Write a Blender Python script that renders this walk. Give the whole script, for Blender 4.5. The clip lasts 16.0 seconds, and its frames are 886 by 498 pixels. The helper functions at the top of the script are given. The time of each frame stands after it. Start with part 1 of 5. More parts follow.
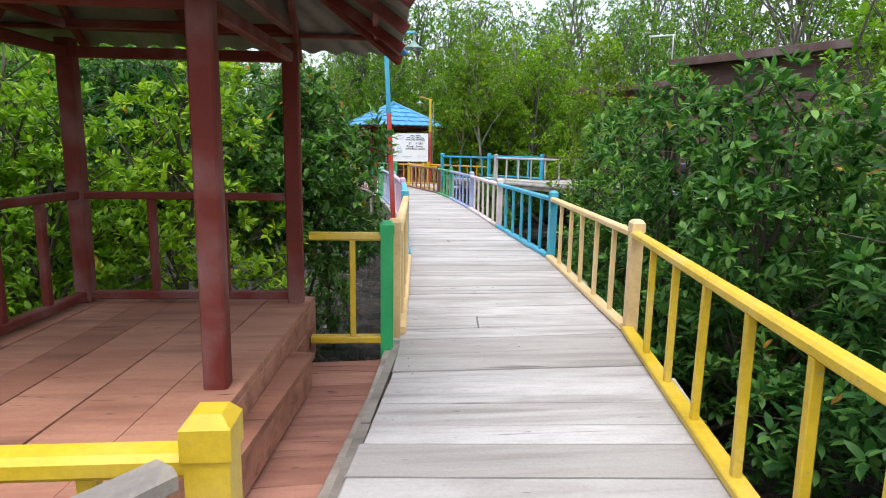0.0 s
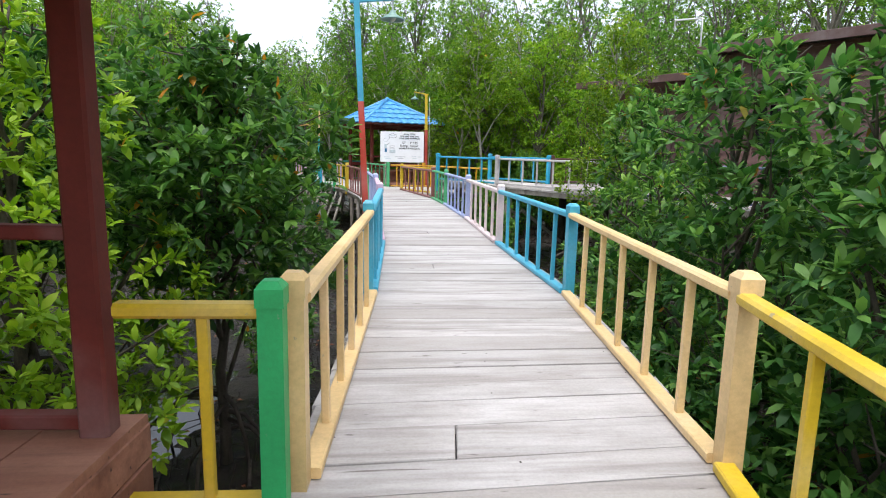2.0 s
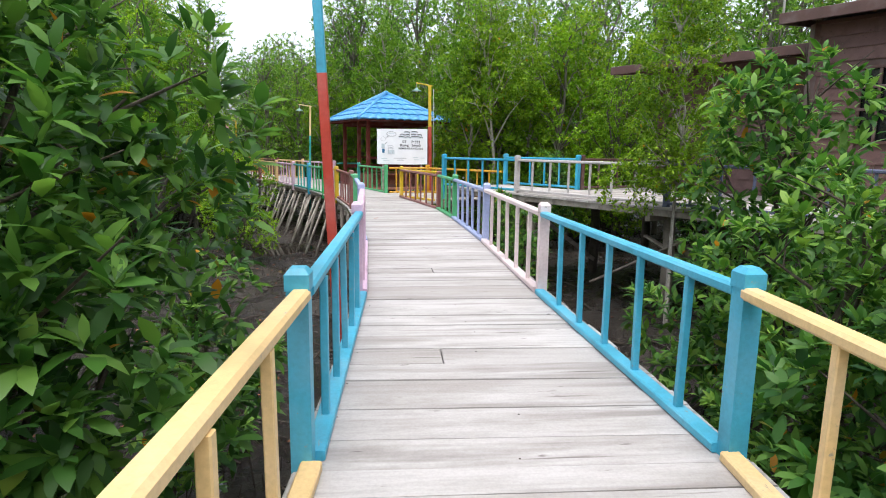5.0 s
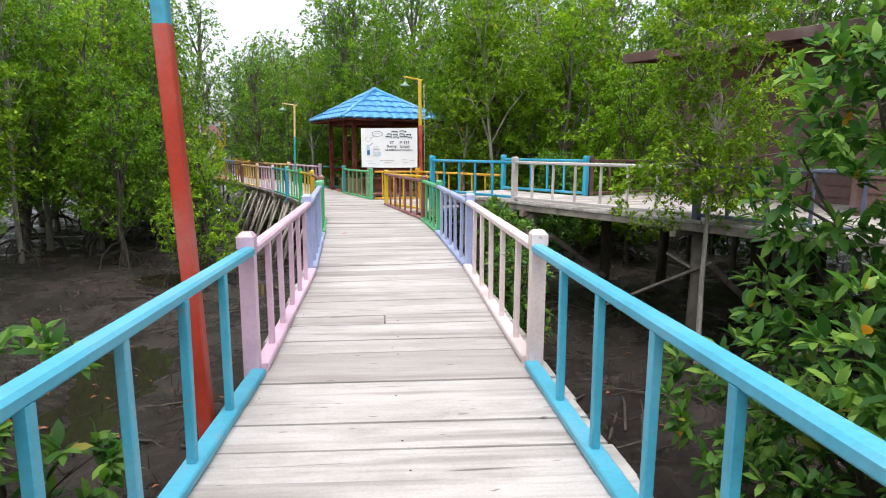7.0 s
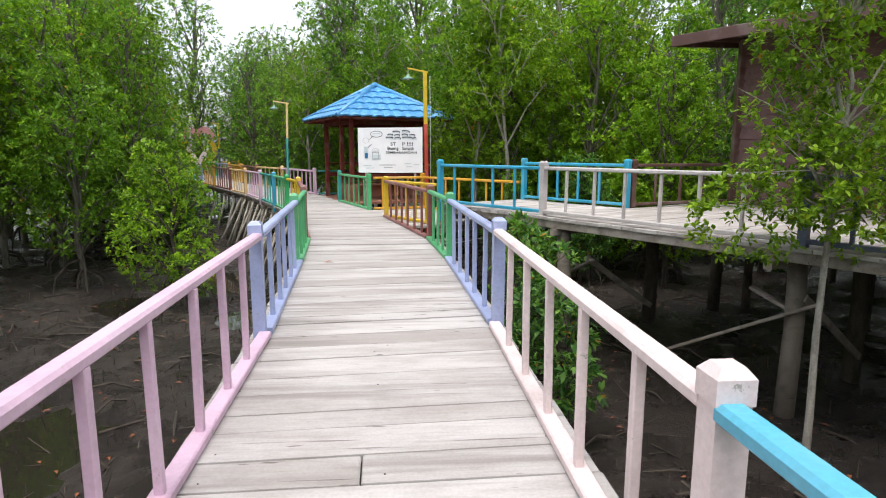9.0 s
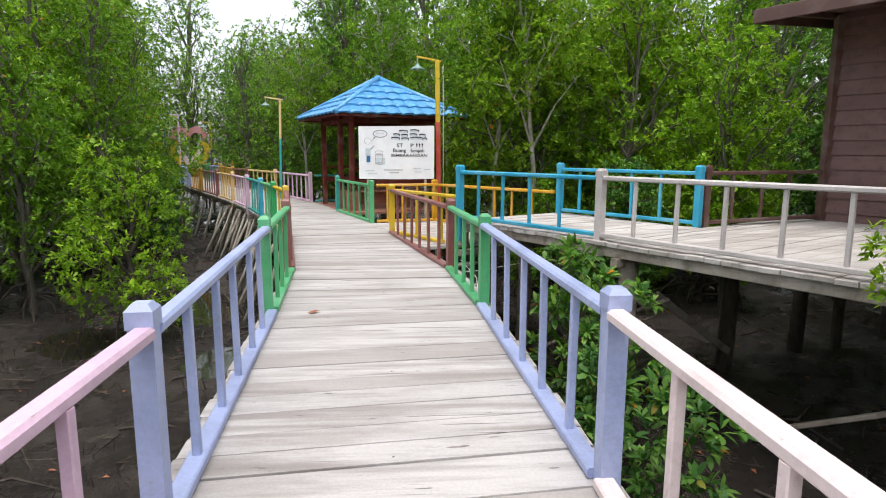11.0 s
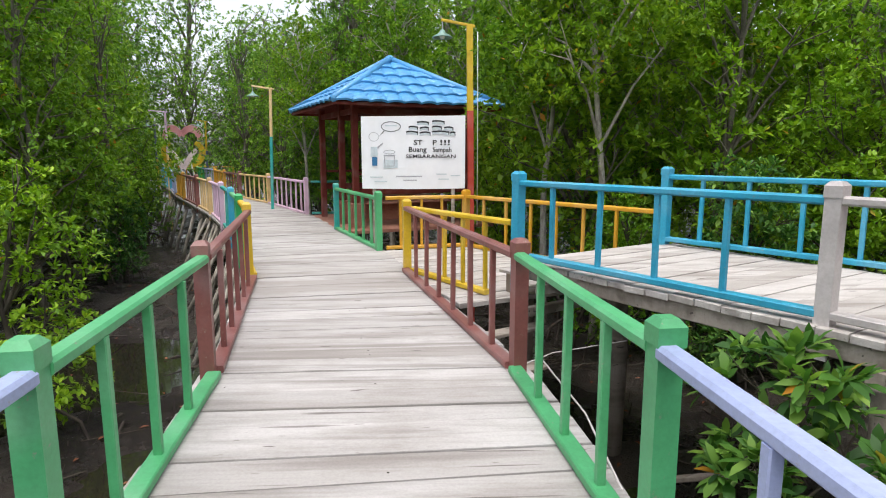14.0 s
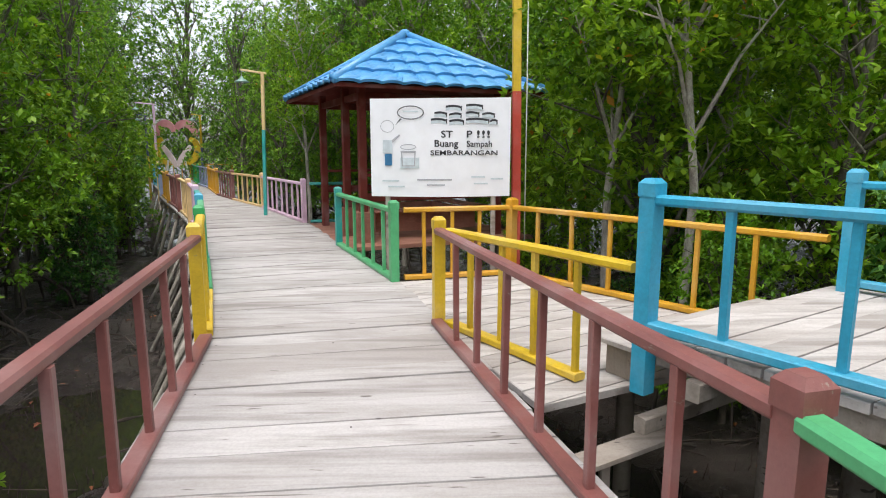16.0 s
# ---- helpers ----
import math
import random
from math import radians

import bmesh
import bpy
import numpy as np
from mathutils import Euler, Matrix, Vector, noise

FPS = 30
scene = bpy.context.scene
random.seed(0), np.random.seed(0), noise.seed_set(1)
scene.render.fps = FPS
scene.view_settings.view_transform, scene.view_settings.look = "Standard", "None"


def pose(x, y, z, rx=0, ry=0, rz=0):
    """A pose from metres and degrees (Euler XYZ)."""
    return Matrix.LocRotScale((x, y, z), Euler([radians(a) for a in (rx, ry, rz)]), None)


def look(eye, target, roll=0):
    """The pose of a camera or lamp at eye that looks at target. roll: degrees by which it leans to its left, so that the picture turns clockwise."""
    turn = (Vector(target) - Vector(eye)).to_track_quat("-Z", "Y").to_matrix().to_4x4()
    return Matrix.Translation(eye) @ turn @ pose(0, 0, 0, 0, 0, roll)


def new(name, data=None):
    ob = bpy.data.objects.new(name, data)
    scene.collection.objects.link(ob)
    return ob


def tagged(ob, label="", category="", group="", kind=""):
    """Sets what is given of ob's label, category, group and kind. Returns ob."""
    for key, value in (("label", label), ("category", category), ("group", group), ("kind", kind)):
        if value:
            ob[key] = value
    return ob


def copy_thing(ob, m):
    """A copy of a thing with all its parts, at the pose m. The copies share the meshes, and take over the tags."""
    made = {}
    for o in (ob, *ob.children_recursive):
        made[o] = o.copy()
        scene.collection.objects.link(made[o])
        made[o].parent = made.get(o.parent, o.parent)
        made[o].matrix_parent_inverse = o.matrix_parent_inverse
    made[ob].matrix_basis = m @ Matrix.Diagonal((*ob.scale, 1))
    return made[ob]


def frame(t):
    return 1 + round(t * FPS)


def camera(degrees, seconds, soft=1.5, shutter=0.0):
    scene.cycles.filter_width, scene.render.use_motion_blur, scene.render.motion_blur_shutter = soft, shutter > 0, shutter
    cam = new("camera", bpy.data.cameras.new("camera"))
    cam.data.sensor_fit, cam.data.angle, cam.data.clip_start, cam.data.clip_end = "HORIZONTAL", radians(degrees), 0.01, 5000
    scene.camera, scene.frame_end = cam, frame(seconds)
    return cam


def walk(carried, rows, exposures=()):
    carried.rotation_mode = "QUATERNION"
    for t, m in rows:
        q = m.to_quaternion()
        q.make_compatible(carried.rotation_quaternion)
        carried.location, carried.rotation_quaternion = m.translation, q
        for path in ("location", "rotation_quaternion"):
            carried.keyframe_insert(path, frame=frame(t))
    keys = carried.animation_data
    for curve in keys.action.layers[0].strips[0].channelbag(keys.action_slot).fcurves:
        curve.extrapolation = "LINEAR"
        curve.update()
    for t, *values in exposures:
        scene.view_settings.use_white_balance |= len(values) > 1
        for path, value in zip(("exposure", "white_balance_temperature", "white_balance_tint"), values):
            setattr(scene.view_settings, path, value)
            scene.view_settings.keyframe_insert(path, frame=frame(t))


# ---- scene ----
cam = camera(73.0, 16.0, 1.05)
PATH = [
    (0, (-0.033, -0.775, 1.479), (0.176, 1.187, 1.151), 1.0),
    (0.5, (0.102, -0.161, 1.47), (0.306, 1.8, 1.139), 0.9),
    (1, (0.271, 0.356, 1.466), (0.475, 2.318, 1.134), 1.1),
    (1.5, (0.382, 0.898, 1.459), (0.586, 2.859, 1.127), 1.2),
    (2, (0.439, 1.425, 1.443), (0.64, 3.388, 1.118), 1.3),
    (2.5, (0.5, 1.962, 1.424), (0.699, 3.925, 1.097), 1.4),
    (3, (0.468, 2.484, 1.422), (0.665, 4.447, 1.095), 1.0),
    (3.5, (0.521, 3.017, 1.423), (0.712, 4.981, 1.097), 1.1),
    (4, (0.554, 3.591, 1.447), (0.746, 5.555, 1.117), 1.0),
    (6.5, (1.15, 6.309, 1.46), (1.316, 8.276, 1.138), 0.3),
    (7, (1.324, 6.81, 1.456), (1.485, 8.777, 1.133), 0.3),
    (7.5, (1.379, 7.401, 1.472), (1.538, 9.368, 1.148), 0.5),
    (8, (1.44, 7.988, 1.477), (1.593, 9.956, 1.155), 0.3),
    (8.5, (1.454, 8.667, 1.477), (1.601, 10.636, 1.159), 0.3),
    (9, (1.43, 9.248, 1.483), (1.572, 11.217, 1.165), 0.1),
    (11.5, (1.308, 12.291, 1.532), (1.435, 14.263, 1.217), 0.3),
    (12, (1.332, 12.909, 1.532), (1.444, 14.88, 1.216), 0.3),
    (12.5, (1.34, 13.57, 1.522), (1.44, 15.543, 1.209), 0.2),
    (13, (1.331, 14.209, 1.511), (1.429, 16.181, 1.196), 0.3),
    (13.5, (1.275, 14.846, 1.512), (1.367, 16.819, 1.198), 0.1),
    (14, (1.251, 15.509, 1.507), (1.335, 17.483, 1.196), -0.0),
    (14.5, (1.173, 16.173, 1.51), (1.254, 18.146, 1.198), 0.0),
    (15, (1.135, 16.835, 1.535), (1.209, 18.808, 1.214), -0.1),
    (15.5, (1.04, 17.51, 1.508), (1.108, 19.483, 1.187), -0.1),
    (16, (0.994, 18.12, 1.492), (1.053, 20.093, 1.172), -0.0),
]
EXPOSURES = [(0.0, 1.15, 6250, 10), (4.0, 1.15, 6250, 10), (6.5, 1.18, 6600, 10), (7.5, 1.12, 6600, 10), (9.0, 1.05, 6600, 10), (16.0, 0.98, 6550, 10)]
walk(cam, [(t, look(eye, target, roll)) for t, eye, target, roll in PATH], EXPOSURES)

# ---- light ----
SUN_EL, SUN_AZ = radians(75), radians(-168)
world = bpy.data.worlds.new("sky")
scene.world = world
world.use_nodes = True
wn = world.node_tree.nodes
wl = world.node_tree.links
sky = wn.new("ShaderNodeTexSky")
sky.sky_type = "NISHITA"
sky.sun_disc = False
sky.sun_elevation, sky.sun_rotation = SUN_EL, SUN_AZ
sky.air_density, sky.dust_density, sky.ozone_density = 1.0, 3.0, 1.0
cloud = wn.new("ShaderNodeHueSaturation")
cloud.inputs["Saturation"].default_value = 0.35
wl.new(sky.outputs[0], cloud.inputs["Color"])
wl.new(cloud.outputs[0], wn["Background"].inputs["Color"])
wn["Background"].inputs["Strength"].default_value = 0.15
sun = new("sun", bpy.data.lights.new("sun", "SUN"))
sun.data.energy, sun.data.angle, sun.data.color = 0.8, radians(40), (1.0, 0.96, 0.9)
sun.matrix_world = look((0, 0, 60), (60 * math.sin(SUN_AZ) * -1 / math.tan(SUN_EL), 60 * math.cos(SUN_AZ) * -1 / math.tan(SUN_EL), 0))


# ---- materials ----
def material(name):
    m = bpy.data.materials.new(name)
    m.use_nodes = True
    return m, m.node_tree.nodes, m.node_tree.links, m.node_tree.nodes["Principled BSDF"]


def mapped(n, l, scale, turn=0.0, shift=True):
    """Object coordinates, turned and stretched, moved by each object's random number."""
    co = n.new("ShaderNodeTexCoord")
    mp = n.new("ShaderNodeMapping")
    mp.inputs["Scale"].default_value = scale
    mp.inputs["Rotation"].default_value = (0, 0, turn)
    l.new(co.outputs["Object"], mp.inputs["Vector"])
    if shift:
        info = n.new("ShaderNodeObjectInfo")
        mul = n.new("ShaderNodeMath")
        mul.operation = "MULTIPLY"
        mul.inputs[1].default_value = 37.0
        l.new(info.outputs["Random"], mul.inputs[0])
        l.new(mul.outputs[0], mp.inputs["Location"])
    return mp.outputs[0]


def noise_tex(n, l, vec, scale, detail=4.0, rough=0.6):
    t = n.new("ShaderNodeTexNoise")
    t.inputs["Scale"].default_value, t.inputs["Detail"].default_value, t.inputs["Roughness"].default_value = scale, detail, rough
    if vec is not None:
        l.new(vec, t.inputs["Vector"])
    return t.outputs["Fac"]


def ramp(n, l, fac, stops):
    r = n.new("ShaderNodeValToRGB")
    while len(r.color_ramp.elements) < len(stops):
        r.color_ramp.elements.new(0.5)
    for e, (p, c) in zip(r.color_ramp.elements, stops):
        e.position, e.color = p, (*c, 1) if len(c) == 3 else c
    l.new(fac, r.inputs[0])
    return r.outputs[0]


def mixed(n, l, a, b, fac, kind="MIX"):
    m = n.new("ShaderNodeMix")
    m.data_type, m.blend_type = "RGBA", kind
    for sock, v in ((m.inputs[6], a), (m.inputs[7], b), (m.inputs[0], fac)):
        if isinstance(v, (int, float)):
            sock.default_value = v
        elif isinstance(v, tuple):
            sock.default_value = (*v, 1)
        else:
            l.new(v, sock)
    return m.outputs[2]


def bumped(n, l, bsdf, height, strength, distance=0.01):
    b = n.new("ShaderNodeBump")
    b.inputs["Strength"].default_value, b.inputs["Distance"].default_value = strength, distance
    l.new(height, b.inputs["Height"])
    l.new(b.outputs[0], bsdf.inputs["Normal"])


def paint(name, rgb, rough=0.45, wear=0.635, under=(0.3, 0.26, 0.21)):
    """Brushed paint on timber: faded patches, grain showing through, chips."""
    m, n, l, p = material(name)
    big = noise_tex(n, l, mapped(n, l, (1, 1, 1)), 1.6, 3)
    fine = noise_tex(n, l, mapped(n, l, (1, 1, 1)), 38, 5, 0.7)
    chips = noise_tex(n, l, mapped(n, l, (1.0, 0.35, 1.0)), 16, 6, 0.75)
    dark = tuple(c * 0.74 for c in rgb)
    pale = tuple(min(1, c * 0.86 + 0.10) for c in rgb)
    tone = ramp(n, l, big, [(0.3, dark), (0.5, rgb), (0.72, pale)])
    tone = mixed(n, l, tone, ramp(n, l, fine, [(0.3, (0.72, 0.70, 0.68)), (0.62, (1, 1, 1))]), 0.55, "MULTIPLY")
    l.new(mixed(n, l, tone, under, ramp(n, l, chips, [(wear, (0, 0, 0)), (wear + 0.05, (0.8, 0.8, 0.8))])), p.inputs["Base Color"])
    p.inputs["Roughness"].default_value = rough
    bumped(n, l, p, fine, 0.25, 0.004)
    return m


def timber(name, pale, mid, dark, turn=0.0, rough=0.8, spread=1.0, grain=(1.6, 34, 34), soft=0.25):
    """Weathered boards: each board its own tone, long grain, cracks, worn dark streaks and stains."""
    m, n, l, p = material(name)
    info = n.new("ShaderNodeObjectInfo")
    g = noise_tex(n, l, mapped(n, l, grain, turn), 1.0, 7, 0.62)
    patch = noise_tex(n, l, mapped(n, l, (0.8, 4.0, 4.0), turn), 1.0, 5, 0.62)
    stain = noise_tex(n, l, mapped(n, l, (0.55, 7.0, 7.0), turn), 1.0, 3, 0.5)
    crack = noise_tex(n, l, mapped(n, l, (0.9, 22, 22), turn), 1.0, 3, 0.5)
    gouge = noise_tex(n, l, mapped(n, l, (5.0, 24, 24), turn), 1.0, 2, 0.5)
    speck = noise_tex(n, l, mapped(n, l, (1, 1, 1)), 60, 4, 0.7)
    tone = ramp(n, l, info.outputs["Random"], [(0.0, tuple(a + (b - a) * spread * 0.8 for a, b in zip(pale, mid))), (0.14, tuple(a + (b - a) * spread * 0.45 for a, b in zip(pale, mid))), (0.24, pale), (0.55, tuple(min(1, a * 1.06) for a in pale)), (0.85, tuple(a * 0.93 for a in pale)), (1.0, tuple(a + (b - a) * spread * 0.6 for a, b in zip(pale, mid)))])
    broad = noise_tex(n, l, mapped(n, l, (0.7, 1.7, 1.7), turn, shift=False), 1.0, 5, 0.68)
    tone = mixed(n, l, tone, tuple(a * 0.9 + b * 0.1 for a, b in zip(mid, dark)), ramp(n, l, broad, [(0.47, (0, 0, 0)), (0.66, (0.72, 0.72, 0.72))]))
    tone = mixed(n, l, tone, mid, ramp(n, l, patch, [(0.47, (0, 0, 0)), (0.68, (0.8, 0.8, 0.8))]))
    tone = mixed(n, l, tone, tuple(a * 0.55 + b * 0.45 for a, b in zip(mid, dark)), ramp(n, l, stain, [(0.53, (0, 0, 0)), (0.69, (0.75, 0.75, 0.75))]))
    tone = mixed(n, l, tone, dark, ramp(n, l, g, [(0.50, (0, 0, 0)), (0.80, (soft, soft, soft))]))
    tone = mixed(n, l, tone, dark, ramp(n, l, crack, [(0.68, (0, 0, 0)), (0.73, (0.8, 0.8, 0.8))]))
    tone = mixed(n, l, tone, dark, ramp(n, l, gouge, [(0.71, (0, 0, 0)), (0.76, (0.85, 0.85, 0.85))]))
    tone = mixed(n, l, tone, ramp(n, l, speck, [(0.35, (0.82, 0.82, 0.82)), (0.6, (1, 1, 1))]), 0.6, "MULTIPLY")
    l.new(tone, p.inputs["Base Color"])
    p.inputs["Roughness"].default_value = rough
    bumped(n, l, p, g, 0.35, 0.006)
    return m


def foliage(name, dark, mid, light, yellow=0.012, gloss=0.5):
    """Leathery leaves: a tone for every leaf, a few yellowing, light passing through."""
    m, n, l, p = material(name)
    geo = n.new("ShaderNodeNewGeometry")
    info = n.new("ShaderNodeObjectInfo")
    tone = ramp(n, l, geo.outputs["Random Per Island"], [(0.0, dark), (0.45, mid), (1.0 - 2.2 * yellow, light), (1.0 - yellow, light), (1.0 - yellow * 0.9, (0.55, 0.24, 0.03))])
    clump = noise_tex(n, l, mapped(n, l, (1, 1, 1)), 1.1, 3)
    tone = mixed(n, l, tone, ramp(n, l, clump, [(0.35, (0.62, 0.72, 0.6)), (0.65, (1.1, 1.1, 0.9))]), 1.0, "MULTIPLY")
    tone = mixed(n, l, tone, ramp(n, l, info.outputs["Random"], [(0, (0.72, 0.86, 0.85)), (1, (1.35, 1.2, 0.8))]), 0.8, "MULTIPLY")
    l.new(tone, p.inputs["Base Color"])
    p.inputs["Roughness"].default_value = gloss
    p.inputs["Specular IOR Level"].default_value = 0.4
    tr = n.new("ShaderNodeBsdfTranslucent")
    l.new(mixed(n, l, tone, (0.9, 1.0, 0.35), 0.45, "MULTIPLY"), tr.inputs["Color"])
    add = n.new("ShaderNodeMixShader")
    add.inputs[0].default_value = 0.45
    out = n["Material Output"]
    l.new(p.outputs[0], add.inputs[1])
    l.new(tr.outputs[0], add.inputs[2])
    l.new(add.outputs[0], out.inputs["Surface"])
    return m


def bark(name, pale, dark, scale=9.0):
    m, n, l, p = material(name)
    a = noise_tex(n, l, mapped(n, l, (1, 1, 0.3)), scale, 6, 0.7)
    b = noise_tex(n, l, mapped(n, l, (1, 1, 1)), scale * 5, 4, 0.7)
    tone = ramp(n, l, a, [(0.35, dark), (0.62, pale)])
    l.new(mixed(n, l, tone, ramp(n, l, b, [(0.3, (0.5, 0.5, 0.5)), (0.6, (1, 1, 1))]), 0.7, "MULTIPLY"), p.inputs["Base Color"])
    p.inputs["Roughness"].default_value = 0.9
    bumped(n, l, p, a, 0.6, 0.02)
    return m


def plain(name, rgb, rough=0.5, metal=0.0, vary=0.25, scale=14.0):
    m, n, l, p = material(name)
    f = noise_tex(n, l, mapped(n, l, (1, 1, 1)), scale, 5, 0.65)
    l.new(ramp(n, l, f, [(0.3, tuple(c * (1 - vary) for c in rgb)), (0.65, rgb)]), p.inputs["Base Color"])
    p.inputs["Roughness"].default_value, p.inputs["Metallic"].default_value = rough, metal
    bumped(n, l, p, f, 0.15, 0.003)
    return m


DECK_TURN = math.atan2(-0.86, 0.51)
PAINT = {
    "yellow": paint("yellow_paint", (0.68, 0.46, 0.02)),
    "amber": paint("amber_paint", (0.66, 0.34, 0.02)),
    "cream": paint("cream_paint", (0.80, 0.56, 0.26)),
    "blue": paint("sky_blue_paint", (0.07, 0.42, 0.60)),
    "deck_blue": paint("deck_blue_paint", (0.03, 0.36, 0.55)),
    "green": paint("green_paint", (0.03, 0.42, 0.13)),
    "light_green": paint("light_green_paint", (0.085, 0.41, 0.17)),
    "teal": paint("teal_paint", (0.03, 0.36, 0.32)),
    "pink": paint("pink_paint", (0.72, 0.50, 0.64)),
    "rose": paint("rose_paint", (0.62, 0.26, 0.28)),
    "pale_pink": paint("pale_pink_paint", (0.80, 0.66, 0.66)),
    "lavender": paint("lavender_paint", (0.36, 0.42, 0.66)),
    "brown": paint("brown_paint", (0.24, 0.085, 0.075)),
    "grey": paint("grey_white_paint", (0.62, 0.57, 0.56)),
    "slate": paint("slate_blue_paint", (0.11, 0.13, 0.22)),
    "maroon": paint("maroon_paint", (0.15, 0.018, 0.009), rough=0.8, wear=0.74, under=(0.2, 0.08, 0.05)),
    "red": paint("red_paint", (0.52, 0.055, 0.03)),
    "white": paint("white_paint", (0.75, 0.74, 0.72)),
    "umber": paint("umber_paint", (0.11, 0.055, 0.045), wear=0.7, under=(0.16, 0.1, 0.08)),
    "bleached": paint("bleached_paint", (0.30, 0.265, 0.24), wear=0.5),
}
BOARD = timber("weathered_boards", (0.50, 0.475, 0.465), (0.335, 0.305, 0.285), (0.12, 0.10, 0.088))
DECK_BOARD = timber("deck_boards", (0.55, 0.515, 0.49), (0.37, 0.33, 0.30), (0.13, 0.108, 0.095), turn=-DECK_TURN - math.pi / 2)
RED_BOARD = timber("red_stained_boards", (0.42, 0.20, 0.14), (0.27, 0.105, 0.07), (0.08, 0.04, 0.03))
RED_LONG = timber("red_platform_boards", (0.41, 0.192, 0.122), (0.28, 0.108, 0.063), (0.065, 0.033, 0.025), turn=math.pi / 2, spread=0.9)
BEAM = timber("grey_beams", (0.43, 0.375, 0.325), (0.25, 0.205, 0.165), (0.05, 0.04, 0.035), grain=(30, 30, 3))
DARK_BEAM = timber("dark_edge_beams", (0.30, 0.265, 0.235), (0.19, 0.16, 0.135), (0.05, 0.04, 0.034), turn=math.pi / 2)
SIDING = timber("brown_siding", (0.165, 0.088, 0.078), (0.125, 0.064, 0.056), (0.06, 0.032, 0.028), turn=-DECK_TURN, rough=0.6)
ROOF_BROWN = paint("brown_roof", (0.15, 0.085, 0.075), wear=0.75)
LEAF_DARK = foliage("dark_leaves", (0.032, 0.108, 0.030), (0.085, 0.225, 0.052), (0.25, 0.43, 0.11), 0.010)
# darker copy of the dark leaves: backlit shade is put into the colour
LEAF_SHADED = foliage("shaded_green_leaves", (0.022, 0.076, 0.025), (0.055, 0.158, 0.042), (0.15, 0.31, 0.085), 0.012, 0.42)
LEAF_MID = foliage("green_leaves", (0.085, 0.185, 0.014), (0.185, 0.335, 0.024), (0.32, 0.48, 0.045), 0.006)
LEAF_LIGHT = foliage("yellow_green_leaves", (0.11, 0.24, 0.012), (0.22, 0.40, 0.022), (0.37, 0.55, 0.05), 0.004)
LEAF_FAR = foliage("forest_leaves", (0.085, 0.195, 0.036), (0.18, 0.345, 0.062), (0.30, 0.50, 0.11), 0.003, 0.6)
BARK = bark("pale_bark", (0.50, 0.46, 0.40), (0.20, 0.17, 0.14))
# forest and grey bark are darkened: shade inside the crowns is in their colour
BARK_SHADED = bark("shaded_forest_bark", (0.26, 0.235, 0.19), (0.10, 0.085, 0.07))
BARK_MID = bark("grey_bark", (0.19, 0.17, 0.135), (0.07, 0.06, 0.048))
BARK_DARK = bark("dark_bark", (0.13, 0.105, 0.08), (0.045, 0.036, 0.028))
ROOT = bark("wet_roots", (0.085, 0.065, 0.05), (0.025, 0.02, 0.016))
GLASS_DARK = plain("dark_pane", (0.012, 0.013, 0.015), 0.15, 0.0, 0.2)
LAMP_METAL = plain("enamelled_shade", (0.20, 0.34, 0.29), 0.4)
STEEL = plain("galvanised_steel", (0.45, 0.46, 0.47), 0.4, 0.8)
BULB = plain("white_glass", (0.8, 0.8, 0.78), 0.25)
SHEET = plain("weathered_roof_sheet", (0.24, 0.225, 0.20), 0.55, 0.2, 0.45, 3.0)
BLUE_TILE = plain("blue_roof_tile", (0.10, 0.37, 0.72), 0.28, 0.0, 0.30, 5.0)
SIGN_WHITE = plain("white_sign_sheet", (0.86, 0.87, 0.90), 0.45, 0, 0.08, 4.0)
INK = plain("black_ink", (0.03, 0.03, 0.035), 0.5)
INK_GREY = plain("grey_ink", (0.42, 0.43, 0.46), 0.5)
INK_MID = plain("faded_black_ink", (0.16, 0.165, 0.18), 0.5)
INK_BLUE = plain("blue_ink", (0.03, 0.17, 0.36), 0.5)
INK_PALE = plain("pale_ink", (0.62, 0.70, 0.74), 0.5)
LEAF_DRY = plain("dry_leaf", (0.34, 0.115, 0.045), 0.6, 0, 0.4)


def mud_material():
    m, n, l, p = material("wet_mud")
    a = noise_tex(n, l, mapped(n, l, (1, 1, 1), shift=False), 0.8, 6, 0.65)
    b = noise_tex(n, l, mapped(n, l, (1, 1, 1), shift=False), 14, 7, 0.72)
    c = noise_tex(n, l, mapped(n, l, (1, 1, 1), shift=False), 3.3, 5, 0.6)
    tone = ramp(n, l, a, [(0.32, (0.014, 0.010, 0.009)), (0.5, (0.032, 0.024, 0.021)), (0.7, (0.075, 0.060, 0.052))])
    tone = mixed(n, l, tone, (0.085, 0.072, 0.064), ramp(n, l, c, [(0.55, (0, 0, 0)), (0.70, (0.7, 0.7, 0.7))]))
    l.new(mixed(n, l, tone, ramp(n, l, b, [(0.3, (0.35, 0.33, 0.3)), (0.62, (1.15, 1.1, 1.05))]), 0.85, "MULTIPLY"), p.inputs["Base Color"])
    l.new(ramp(n, l, a, [(0.36, (0.10, 0.10, 0.10)), (0.62, (0.42, 0.42, 0.42))]), p.inputs["Roughness"])
    bumped(n, l, p, b, 1.0, 0.08)
    return m


def water_material():
    m, n, l, p = material("still_water")
    p.inputs["Base Color"].default_value = (0.02, 0.017, 0.013, 1)
    p.inputs["Roughness"].default_value = 0.04
    p.inputs["IOR"].default_value = 1.42
    p.inputs["Specular IOR Level"].default_value = 1.0
    bumped(n, l, p, noise_tex(n, l, mapped(n, l, (1, 1, 1), shift=False), 3.0, 3), 0.05, 0.02)
    return m


MUD, WATER = mud_material(), water_material()


